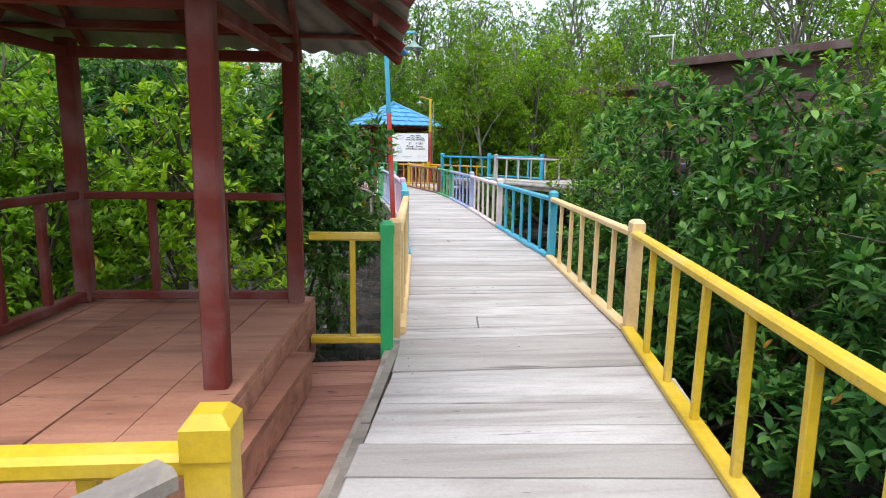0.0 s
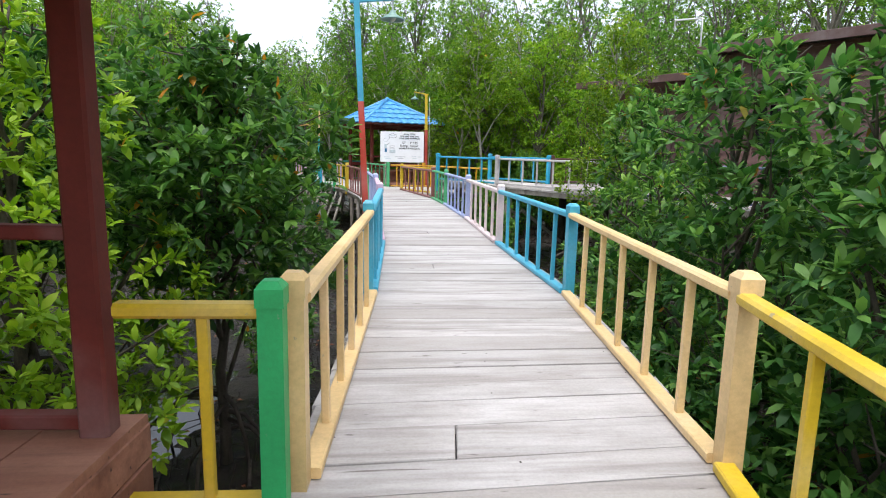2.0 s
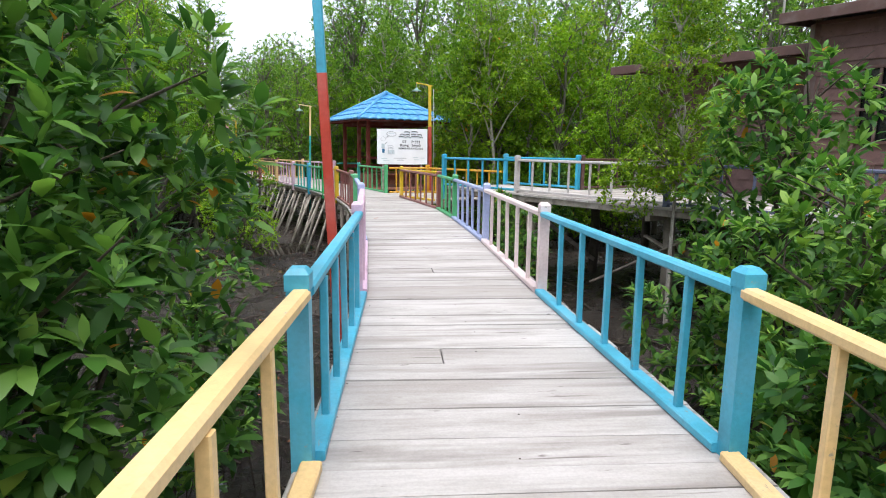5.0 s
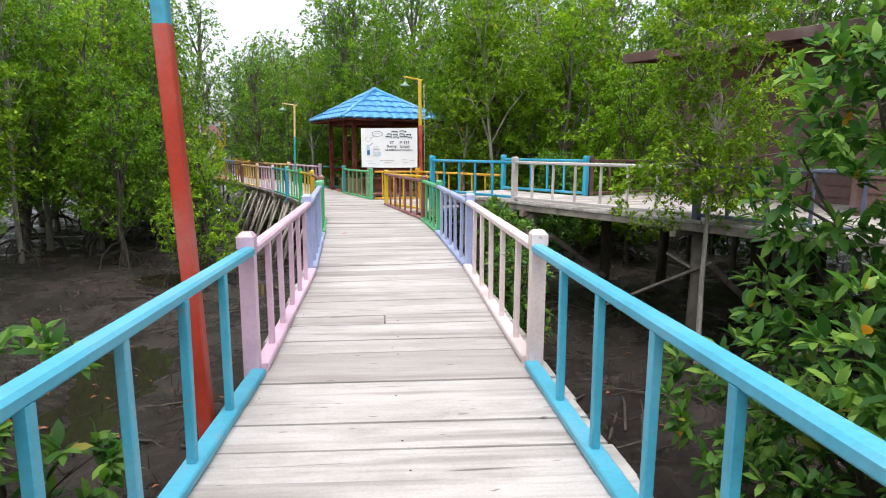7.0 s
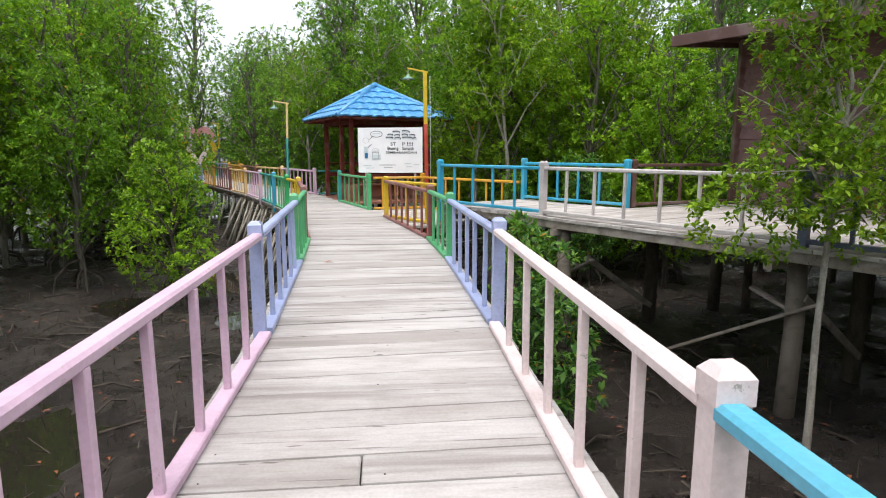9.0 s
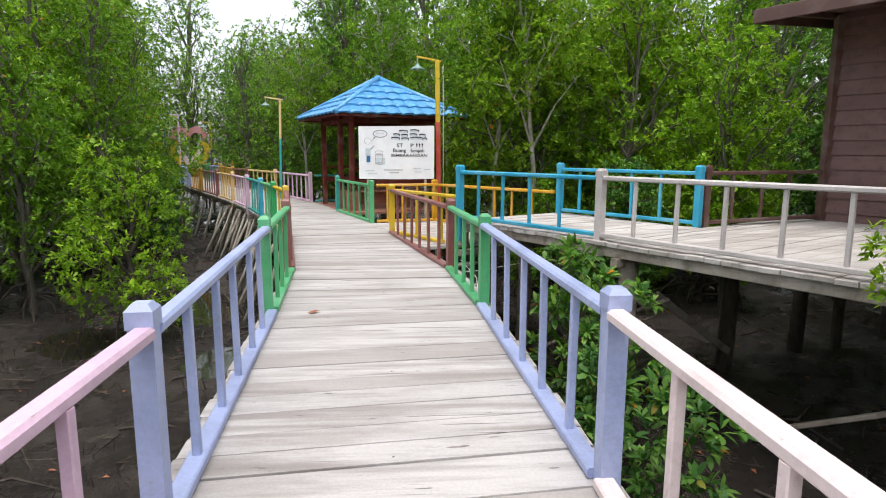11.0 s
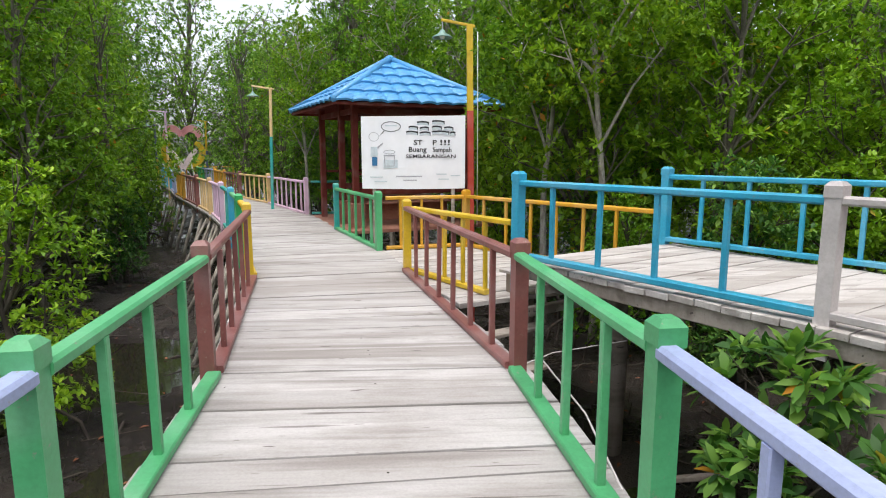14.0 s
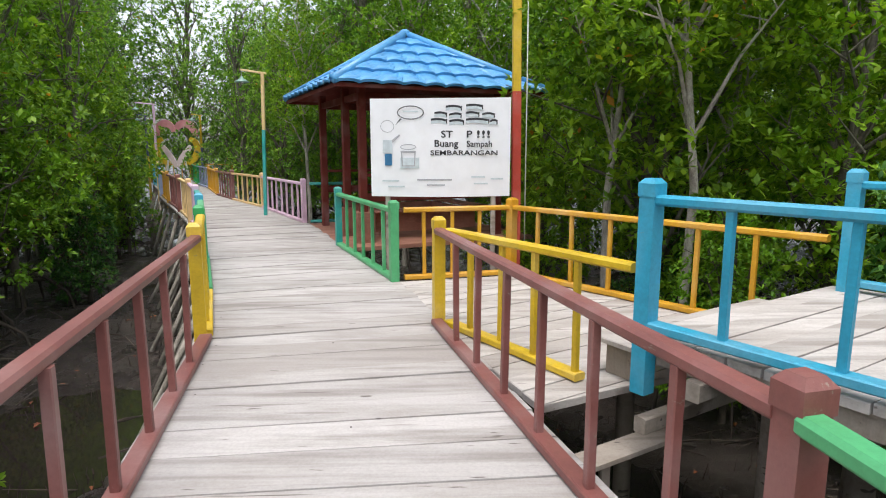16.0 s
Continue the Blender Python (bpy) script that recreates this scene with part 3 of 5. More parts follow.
# ---- the huts behind the deck ----
def wall_plane(ob, o, ax, length, z0, z1, out, mat, backing, holes=(), step=0.235):
    """Backing wall with lapped boards in front; holes are (from, to, low, high) along the wall."""
    o, ax, out = Vector((*o, 0)), Vector((*ax, 0)), Vector((*out, 0))
    up = Vector((0, 0, 1))

    def panel(a, b, lo, hi):
        m = o + ax * ((a + b) / 2) - out * 0.05
        part("wall", bar(m + up * lo, m + up * hi, b - a, 0.09, up=out, ch=0.002), backing, ob)
    cuts = sorted({0.0, length, *[h[0] for h in holes], *[h[1] for h in holes]})
    for a, b in zip(cuts, cuts[1:]):
        gap = [h for h in holes if h[0] <= a and h[1] >= b]
        if gap:
            panel(a, b, z0, gap[0][2])
            panel(a, b, gap[0][3], z1)
        else:
            panel(a, b, z0, z1)
    z = z0
    k = 0
    while z < z1 - 0.05:
        hi = min(z + step + 0.02, z1)
        spans = [(0.0, length)]
        for h in holes:
            if z < h[3] and hi > h[2]:
                spans = [q for a, b in spans for q in ((a, min(b, h[0])), (max(a, h[1]), b)) if q[1] - q[0] > 0.05]
        for a, b in spans:
            low = [o + ax * t + out * 0.045 + up * z for t in (a, b)]
            lowb = [o + ax * t + out * 0.002 + up * z for t in (a, b)]
            high = [o + ax * t + out * 0.012 + up * hi for t in (a, b)]
            highb = [o + ax * t + out * 0.002 + up * hi for t in (a, b)]
            part("board", ([*low, *high, *lowb, *highb], [(0, 1, 3, 2), (5, 4, 6, 7), (4, 5, 1, 0), (2, 3, 7, 6), (4, 0, 2, 6), (1, 5, 7, 3)]), mat, ob)
        z += step
        k += 1


def shed_roof(ob, o, length, depth, z, rise):
    """A slab roof with fascia boards; o is its front corner nearest the start, along DV."""
    o = Vector(o)
    f0, f1 = o, o + DV * length
    b0, b1 = f0 + NV * depth, f1 + NV * depth
    t = 0.05
    v = [(f0.x, f0.y, z), (f1.x, f1.y, z), (b1.x, b1.y, z + rise), (b0.x, b0.y, z + rise)]
    part("roof", ([*v, *[(x, y, q + t) for x, y, q in v]], [(3, 2, 1, 0), (4, 5, 6, 7), (0, 1, 5, 4), (1, 2, 6, 5), (2, 3, 7, 6), (3, 0, 4, 7)]), ROOF_BROWN, ob)
    part("fascia", bar((f0.x, f0.y, z - 0.04), (f1.x, f1.y, z - 0.04), 0.035, 0.20), PAINT["umber"], ob)
    part("fascia", bar((f0.x, f0.y, z - 0.04), (b0.x, b0.y, z + rise - 0.04), 0.035, 0.20), PAINT["umber"], ob)
    for k in range(int(length / 0.9)):
        p = f0 + DV * (0.45 + 0.9 * k)
        q = p + NV * depth
        part("rafter", bar((p.x, p.y, z - 0.05), (q.x, q.y, z + rise - 0.05), 0.05, 0.09), PAINT["umber"], ob)


def huts():
    out = -NV
    a = Vector((8.30, 21.20))
    ob = thing("wooden_hut", "dark brown weatherboard hut with flat brown roof beside the deck", "hut", (a.x, a.y, DZ))
    first = ob
    wall_plane(ob, a, DV, 5.0, DZ - 0.1, 3.75, out, SIDING, PAINT["umber"])
    wall_plane(ob, a, NV, 4.5, DZ - 0.1, 3.9, -DV, SIDING, PAINT["umber"])
    part("corner_post", bar((a.x + out.x * 0.03, a.y + out.y * 0.03, DZ), (a.x + out.x * 0.03, a.y + out.y * 0.03, 3.7), 0.13, 0.13), PAINT["umber"], ob)
    shed_roof(ob, a + out * 1.62 - DV * 0.52, 5.6, 6.3, 3.62, 0.55)
    p = a + DV * 2.0
    for k in (0, 1.0):
        q = p + DV * k + out * 0.055
        part("door_frame", bar((q.x, q.y, DZ), (q.x, q.y, 2.55), 0.08, 0.05, up=(out.x, out.y, 0)), PAINT["umber"], ob)
    b = Vector((8.86, 16.0))
    ob = thing("wooden_hut", "larger brown weatherboard hut with a barred window and slab roof", "hut", (b.x, b.y, DZ))
    hole = (0.86, 1.46, 1.70, 3.0)
    wall_plane(ob, b, DV, 6.0, DZ - 0.1, 3.95, out, SIDING, PAINT["umber"], [hole])
    wall_plane(ob, b, NV, 4.5, DZ - 0.1, 4.1, -DV, SIDING, PAINT["umber"])
    part("corner_post", bar((b.x + out.x * 0.03, b.y + out.y * 0.03, DZ), (b.x + out.x * 0.03, b.y + out.y * 0.03, 3.9), 0.14, 0.14), PAINT["umber"], ob)
    shed_roof(ob, b + out * 0.65 - DV * 0.40, 7.2, 5.6, 4.02, 0.45)
    win = part("window", bar((*(b + DV * 1.16 - out * 0.07), 1.70), (*(b + DV * 1.16 - out * 0.07), 3.0), 0.6, 0.02, up=(out.x, out.y, 0)), GLASS_DARK, ob, "dark unlit window pane")
    for s in (0.86, 1.16, 1.46):
        q = b + DV * s + out * 0.02
        part("window_frame", bar((q.x, q.y, 1.67), (q.x, q.y, 3.03), 0.05, 0.05, up=(out.x, out.y, 0)), PAINT["umber"], win)
    for z in (1.68, 2.28, 2.68, 3.02):
        p, q = b + DV * 0.84 + out * 0.03, b + DV * 1.48 + out * 0.03
        part("window_frame", bar((p.x, p.y, z), (q.x, q.y, z), 0.05, 0.05), PAINT["umber"], win)
    # unseen floors and far walls that close both huts, added to darken under deck
    for hut, o, run, deep in ((first, a, 5.0, 4.5), (ob, b, 6.0, 4.5)):
        c = [o + out * 0.04, o + DV * run + out * 0.04, o + DV * run + NV * deep, o + NV * deep]
        part("hut_floor", slab([(p.x, p.y) for p in c], DZ - 0.16, DZ - 0.02), BEAM, hut, "unseen slab in the hut that keeps light from under the deck")
        wall_plane(hut, o + NV * deep, DV, run, DZ - 0.1, 3.9, NV, SIDING, PAINT["umber"], step=0.4)
        wall_plane(hut, o + DV * run, NV, deep, DZ - 0.1, 3.9, DV, SIDING, PAINT["umber"], step=0.4)
        for k in range(3):
            for q in (0.3, 2.4, deep - 0.2):
                p = o + DV * (0.3 + k * (run - 0.6) / 2) + NV * q
                part("timber_leg", tube([(p.x, p.y, MUD_Z - 0.2), (p.x, p.y, DZ - 0.15)], 0.09, 8), BARK_DARK, hut)
    # white pipe bracket standing on the roof
    p = b + out * 0.2 - DV * 0.1
    solo("pipe_bracket", tube([(p.x - 0.5, p.y, 4.0), (p.x - 0.5, p.y, 4.75), (p.x - 0.95, p.y + 0.5, 4.78), (p.x - 0.95, p.y + 0.5, 4.55)], 0.025, 6), PAINT["white"], "thin white pipe bracket above the hut roof", "pipe", (p.x, p.y, 4.0), True)


huts()


# ---- shelters ----
def first_shelter():
    y0, y1, z = 0.75, 3.94, 0.31
    lean = lambda u, y: (u + 0.085 * (y - y1), y)
    x0, x1 = -2.42, -0.575
    ob = thing("red_shelter", "dark red open wooden shelter with raised plank platform", "shelter", (-1.3, 2.0, 0))
    posts = [(-0.825, 2.12), (-0.67, 3.77), (-2.22, 3.84), (-2.40, 2.12)]
    for x, y in posts:
        part("post", bar((x, y, z - 0.02), (x, y, 2.20), 0.115, 0.115, ch=0.012), PAINT["maroon"], ob)
    for p, q in ((0, 1), (1, 2), (2, 3), (3, 0)):
        part("beam", bar((*posts[p], 2.11), (*posts[q], 2.11), 0.06, 0.075), PAINT["maroon"], ob)
        part("beam", bar((*posts[p], 2.30), (*posts[q], 2.30), 0.05, 0.06), PAINT["maroon"], ob)
    for p, q, n in ((1, 2, 2), (2, 3, 3)):
        a, b = Vector((*posts[p], 0)), Vector((*posts[q], 0))
        up = Vector((0, 0, 1))
        part("handrail", bar(a + up * 1.11, b + up * 1.11, 0.075, 0.055), PAINT["maroon"], ob)
        part("bottom_rail", bar(a + up * 0.365, b + up * 0.365, 0.075, 0.06), PAINT["maroon"], ob)
        for k in range(n):
            c = a.lerp(b, (k + 1) / (n + 1))
            part("baluster", bar(c + up * 0.39, c + up * 1.09, 0.055, 0.055, up=(0, 1, 0)), PAINT["maroon"], ob)
    for low, high in ((0.115, 0.27), (-0.16, 0.108)):
        part("side_board", bar((*lean(x1 + 0.012, y0), (low + high) / 2), (*lean(x1 + 0.012, y1), (low + high) / 2), 0.035, high - low), RED_LONG, ob, "terracotta stained platform edge board")
        part("side_board", bar((*lean(x0, y1 + 0.018), (low + high) / 2), (*lean(x1, y1 + 0.018), (low + high) / 2), 0.03, high - low), RED_BOARD, ob, "terracotta stained platform edge board")
    for u in (-2.3, -1.5, -0.72):
        for y in (1.0, 2.3, 3.7):
            part("timber_leg", tube([(*lean(u, y), MUD_Z - 0.2), (*lean(u, y), 0.24)], 0.07, 8), BEAM, ob)
    # a long step of one thick board on a raking front board and blocks
    foot = lambda d, y: (-0.475 + d + (y - 3.05) * 0.128, y)
    back = lambda y: lean(x1 + 0.034, y)
    part("step_board", slab([back(0.8), foot(0.012, 0.8), foot(0.012, 3.06), back(3.09)], 0.11, 0.15), RED_LONG, ob, "terracotta stained step board")
    part("step_riser", bar((*foot(-0.02, 0.82), 0.005), (*foot(-0.02, 3.04), 0.005), 0.03, 0.206), RED_LONG, ob, "terracotta stained step front board")
    for y in (1.0, 2.0, 2.9):
        part("step_block", bar((*foot(-0.075, y), -0.125), (*foot(-0.075, y), 0.11), 0.07, 0.07), RED_BOARD, ob)
    # roof: four corrugated slopes on rafters
    cx, cy, hx, hy, ze, za = -1.50, 2.98, 1.63, 1.42, 2.25, 3.30
    corners = [(cx - hx, cy - hy), (cx + hx, cy - hy), (cx + hx, cy + hy), (cx - hx, cy + hy)]
    for i in range(4):
        a, b = Vector((*corners[i], ze)), Vector((*corners[(i + 1) % 4], ze))
        top = Vector((cx, cy, za))
        run = (b - a)
        n = int(run.length / 0.035)
        wave = lambda t: 0.016 * math.sin(t * run.length / 0.19 * 2 * math.pi)
        verts, faces = [], []
        for r in range(9):
            v = r / 8
            for k in range(n + 1):
                t = k / n
                tt = v / 2 + t * (1 - v)
                p = (a.lerp(top, v)).lerp(b.lerp(top, v), t)
                verts.append((p.x, p.y, p.z + wave(tt)))
        w = n + 1
        faces = [(r * w + k, r * w + k + 1, (r + 1) * w + k + 1, (r + 1) * w + k) for r in range(8) for k in range(n)]
        sheet = part("roof_sheet", (verts, faces), SHEET, ob, "weathered corrugated roof sheet", True)
        mod = sheet.modifiers.new("thick", "SOLIDIFY")
        mod.thickness = 0.006
        part("hip_rafter", bar(a - Vector((0, 0, 0.05)), top - Vector((0, 0, 0.06)), 0.05, 0.08), PAINT["maroon"], ob)
        for v in (0.12, 0.42, 0.7):
            part("batten", bar(a.lerp(top, v) - Vector((0, 0, 0.035)), b.lerp(top, v) - Vector((0, 0, 0.035)), 0.045, 0.035), PAINT["maroon"], ob)
        for t in (0.25, 0.5, 0.75):
            e = a.lerp(b, t)
            v = 2 * min(t, 1 - t)
            q = e + (top - (a + b) / 2) * v
            part("rafter", bar(e - Vector((0, 0, 0.07)), q - Vector((0, 0, 0.07)), 0.045, 0.07), PAINT["maroon"], ob)
        part("hip_cap", bar(a.lerp(top, -0.02) + Vector((0, 0, 0.03)), top + Vector((0, 0, 0.03)), 0.12, 0.02), BLUE_TILE, ob, "blue metal hip cap")
    return ob


shelter = first_shelter()


def second_shelter():
    cx, cy, h, turn, ze, za = 0.62, 30.15, 1.92, 0.41, 2.55, 3.64
    ca, sa = math.cos(turn), math.sin(turn)
    R = lambda u, v: (cx + ca * u - sa * v, cy + sa * u + ca * v)
    ob = thing("blue_roof_shelter", "open shelter with bright blue tiled hip roof and red-brown posts", "shelter", (cx, cy, 0))
    r = 1.32
    posts = [R(-r, -r), R(r, -r), R(r, r), R(-r, r)]
    for x, y in posts + [R(-r, -0.35)]:
        part("post", bar((x, y, -0.1), (x, y, 2.62), 0.13, 0.13, up=(ca, sa, 0)), PAINT["maroon"], ob)
    for i in range(4):
        a, b = posts[i], posts[(i + 1) % 4]
        part("beam", bar((*a, 2.42), (*b, 2.42), 0.06, 0.12), PAINT["maroon"], ob)
        if i != 3:
            part("handrail", bar((*a, 1.10), (*b, 1.10), 0.07, 0.05), PAINT["maroon"], ob)
            part("seat_back", bar((*a, 0.72), (*b, 0.72), 0.03, 0.14), PAINT["maroon"], ob)
            u, v = Vector((*a, 0)), Vector((*b, 0))
            c = Vector((cx, cy, 0))
            part("bench_board", bar(u.lerp(c, 0.14) + Vector((0, 0, 0.46)), v.lerp(c, 0.14) + Vector((0, 0, 0.46)), 0.34, 0.04), RED_BOARD, ob, "red stained bench board")
            part("bench_front", bar(u.lerp(c, 0.24) + Vector((0, 0, 0.24)), v.lerp(c, 0.24) + Vector((0, 0, 0.24)), 0.03, 0.36), RED_BOARD, ob)
    for u, v in ((-r, -r), (-r, -0.35)):
        x, y = R(u, v)
        part("plinth", bar((x, y, -0.1), (x, y, 0.48), 0.30, 0.30, up=(ca, sa, 0)), RED_BOARD, ob, "red stained boxed post base")
    part("floor_deck", slab([R(-h + 0.1, -h + 0.1), R(h - 0.1, -h + 0.1), R(h - 0.1, h - 0.1), R(-h + 0.1, h - 0.1)], -0.12, -0.05), RED_BOARD, ob, "red stained plank floor")
    for x, y in posts:
        part("timber_leg", tube([(x, y, MUD_Z - 0.2), (x, y, -0.1)], 0.08, 8), BEAM, ob)
    corners = [Vector((*R(-h, -h), ze)), Vector((*R(h, -h), ze)), Vector((*R(h, h), ze)), Vector((*R(-h, h), ze))]
    top = Vector((cx, cy, za))
    part("soffit", ([*[(p.x, p.y, p.z - 0.02) for p in corners], (top.x, top.y, top.z - 0.12)], [(1, 0, 4), (2, 1, 4), (3, 2, 4), (0, 3, 4)]), PAINT["maroon"], ob, "dark roof lining")
    rows = 5
    for i in range(4):
        a, b = corners[i], corners[(i + 1) % 4]
        run = (b - a).length
        nrm = (b - a).cross(top - a).normalized()
        for k in range(rows):
            v0, v1 = k / rows - (0.012 if k else 0.02), (k + 1) / rows
            verts, faces = [], []
            n = max(6, int(run * (1 - v0) / 0.045))
            for v, lift in ((v0, 0.010), (v0 + 0.002, 0.055), (v0 + 0.02, 0.062), ((v0 + v1) / 2, 0.04), (v1, 0.012)):
                for j in range(n + 1):
                    t = j / n
                    w = min(v, 0.999)
                    p = a.lerp(top, w).lerp(b.lerp(top, w), t)
                    m = (w / 2 + t * (1 - w)) * run / 0.37
                    wave = abs(math.sin(math.pi * m)) ** 0.7 * 0.05
                    p = p + nrm * (lift + wave) - (top - (a + b) / 2).normalized() * 0.02 * math.sin(math.pi * m) ** 2
                    verts.append(p)
            w = n + 1
            faces = [(q * w + j, q * w + j + 1, (q + 1) * w + j + 1, (q + 1) * w + j) for q in range(4) for j in range(n)]
            part("roof_tile_course", (verts, faces), BLUE_TILE, ob, smooth=False)
        part("ridge_cap", tube([a + Vector((0, 0, 0.06)) - (top - a) * 0.015, top + Vector((0, 0, 0.09))], 0.075, 8), BLUE_TILE, ob, smooth=True)
        # edge board added in dark maroon to stand for the eave's shaded underside
        part("fascia", bar(a + Vector((0, 0, -0.03)), b + Vector((0, 0, -0.03)), 0.025, 0.07), PAINT["maroon"], ob)
    part("roof_finial", lathe((cx, cy, za + 0.04), [(0.13, 0), (0.12, 0.08), (0.05, 0.13), (0.0, 0.135)], 10), BLUE_TILE, ob)


second_shelter()


# ---- sign ----
def text_shape(words, size, at, mat, parent, squeeze=1.0):
    cu = bpy.data.curves.new("lettering", "FONT")
    cu.body, cu.size, cu.align_x, cu.extrude, cu.resolution_u = words, size, "CENTER", 0.001, 3
    cu.offset = size * 0.016
    tmp = bpy.data.objects.new("lettering", cu)
    me = bpy.data.meshes.new_from_object(tmp)
    bpy.data.objects.remove(tmp)
    verts = [(at[0] + v.co.x * squeeze, at[1] - v.co.z, at[2] + v.co.y) for v in me.vertices]
    faces = [tuple(f.vertices) for f in me.polygons]
    part("lettering", (verts, faces), mat, parent)


def flat_poly(pts, y):
    return [(x, y, z) for x, z in pts], [tuple(range(len(pts)))]


def ring_shape(cx, cz, rx, rz, wide, y, n=28):
    outer = [(cx + rx * math.cos(2 * math.pi * k / n), y, cz + rz * math.sin(2 * math.pi * k / n)) for k in range(n)]
    inner = [(cx + (rx - wide) * math.cos(2 * math.pi * k / n), y, cz + (rz - wide) * math.sin(2 * math.pi * k / n)) for k in range(n)]
    return outer + inner, [(k, (k + 1) % n, n + (k + 1) % n, n + k) for k in range(n)]


def sign():
    y, x0, x1, z0, z1 = 25.60, 0.33, 2.05, 0.95, 2.13
    W, H = x1 - x0, z1 - z0
    ob = thing("sign_board", "white printed sign board about litter on timber legs behind yellow railing", "sign", ((x0 + x1) / 2, y, MUD_Z))
    n = 12
    verts, faces = [], []
    for k in range(n + 1):
        u = k / n
        wob = 0.006 * math.sin(u * 9)
        verts += [(x0 + W * u, y + wob, z0 - 0.012 * math.sin(u * 3)), (x0 + W * u, y + wob, z1 + 0.02 * u)]
    faces = [(2 * k, 2 * k + 2, 2 * k + 3, 2 * k + 1) for k in range(n)]
    sheet = part("sheet", (verts, faces), SIGN_WHITE, ob, "white printed sheet")
    mod = sheet.modifiers.new("thick", "SOLIDIFY")
    mod.thickness, mod.offset = 0.012, -1.0
    for x in (x0 + 0.2, x1 - 0.2):
        part("leg", bar((x, y + 0.05, MUD_Z - 0.2), (x, y + 0.05, z1 - 0.05), 0.06, 0.06), BEAM, ob)
    for z in (z0 + 0.1, z1 - 0.15):
        part("batten", bar((x0 + 0.05, y + 0.055, z), (x1 - 0.05, y + 0.055, z), 0.025, 0.05), BEAM, ob)
    f = y - 0.010
    px = lambda u: x0 + W * u
    pz = lambda v: z1 - H * v
    text_shape("ST", 0.118, (px(0.543), f, pz(0.392)), INK, ob, 1.18)
    text_shape("P", 0.118, (px(0.703), f, pz(0.392)), INK, ob, 1.25)
    text_shape("!!!", 0.122, (px(0.805), f, pz(0.392)), INK, ob, 1.9)
    text_shape("Buang", 0.118, (px(0.538), f, pz(0.487)), INK, ob, 1.05)
    text_shape("Sampah", 0.106, (px(0.777), f, pz(0.487)), INK, ob, 0.98)
    text_shape("SEMBARANGAN", 0.082, (px(0.668), f, pz(0.573)), INK, ob, 1.42)
    # the unreadable heading: short wavy strips, dark above and pale below
    waves = [(0.535, 0.65, 0.072, 0.6), (0.68, 0.80, 0.06, 0.9), (0.455, 0.545, 0.138, 0.8), (0.56, 0.648, 0.148, -0.5), (0.678, 0.775, 0.135, 0.9), (0.795, 0.885, 0.145, 0.2), (0.43, 0.545, 0.205, 1.0), (0.56, 0.665, 0.215, 0.0), (0.68, 0.845, 0.202, 0.7), (0.848, 0.905, 0.215, -0.6)]
    for a, b, v, tilt in waves:
        for name, lo, hi, mat, back in (("print_bar", 0.022, 0.0, INK, 0.0), ("print_bar", 0.052, 0.024, INK_PALE, 0.001)):
            m = 8
            crest = [v - 0.008 * math.sin(math.pi * k / m) * 1.4 + 0.010 * tilt * (k / m - 0.5) for k in range(m + 1)]
            verts = [(px(a + (b - a) * k / m), f + back, pz(crest[k] + q)) for q in (lo, hi) for k in range(m + 1)]
            part(name, (verts, [(k, k + 1, m + 2 + k, m + 1 + k) for k in range(m)]), mat, ob)
        part("print_bar", flat_poly([(px(b - 0.008), pz(v + 0.045)), (px(b), pz(v + 0.045)), (px(b), pz(v)), (px(b - 0.008), pz(v))], f - 0.001), INK, ob)
    for a, b, v in ((0.33, 0.58, 0.83), (0.40, 0.53, 0.885), (0.72, 0.82, 0.80), (0.74, 0.84, 0.87), (0.86, 0.95, 0.82), (0.08, 0.2, 0.84), (0.12, 0.24, 0.90)):
        part("print_bar", flat_poly([(px(a), pz(v + 0.008)), (px(b), pz(v + 0.008)), (px(b), pz(v - 0.008)), (px(a), pz(v - 0.008))], f), INK_GREY if a in (0.33, 0.40) else INK_PALE, ob)
    # speech bubble, plain pictogram and bin
    part("bubble_outline", ring_shape(px(0.285), pz(0.14), 0.165, 0.085, 0.014, f), INK_MID, ob)
    part("bubble_tail", flat_poly([(px(0.212), pz(0.195)), (px(0.172), pz(0.275)), (px(0.225), pz(0.205)), (px(0.218), pz(0.20))], f), INK_MID, ob)
    part("print_bar", flat_poly([(px(0.23), pz(0.135)), (px(0.34), pz(0.135)), (px(0.34), pz(0.12)), (px(0.23), pz(0.12))], f), INK_PALE, ob)
    part("picture_outline", ring_shape(px(0.12), pz(0.28), 0.085, 0.075, 0.008, f, 16), INK_GREY, ob)
    part("picture_block", flat_poly([(px(0.085), pz(0.55)), (px(0.155), pz(0.55)), (px(0.15), pz(0.42)), (px(0.09), pz(0.42))], f), INK_PALE, ob)
    part("picture_block", flat_poly([(px(0.10), pz(0.68)), (px(0.15), pz(0.68)), (px(0.15), pz(0.56)), (px(0.10), pz(0.56))], f), INK_BLUE, ob)
    part("picture_block", flat_poly([(px(0.15), pz(0.42)), (px(0.205), pz(0.36)), (px(0.21), pz(0.375)), (px(0.155), pz(0.45))], f), INK_GREY, ob)
    part("picture_block", flat_poly([(px(0.21), pz(0.71)), (px(0.345), pz(0.71)), (px(0.345), pz(0.60)), (px(0.21), pz(0.60))], f + 0.002), INK_PALE, ob)
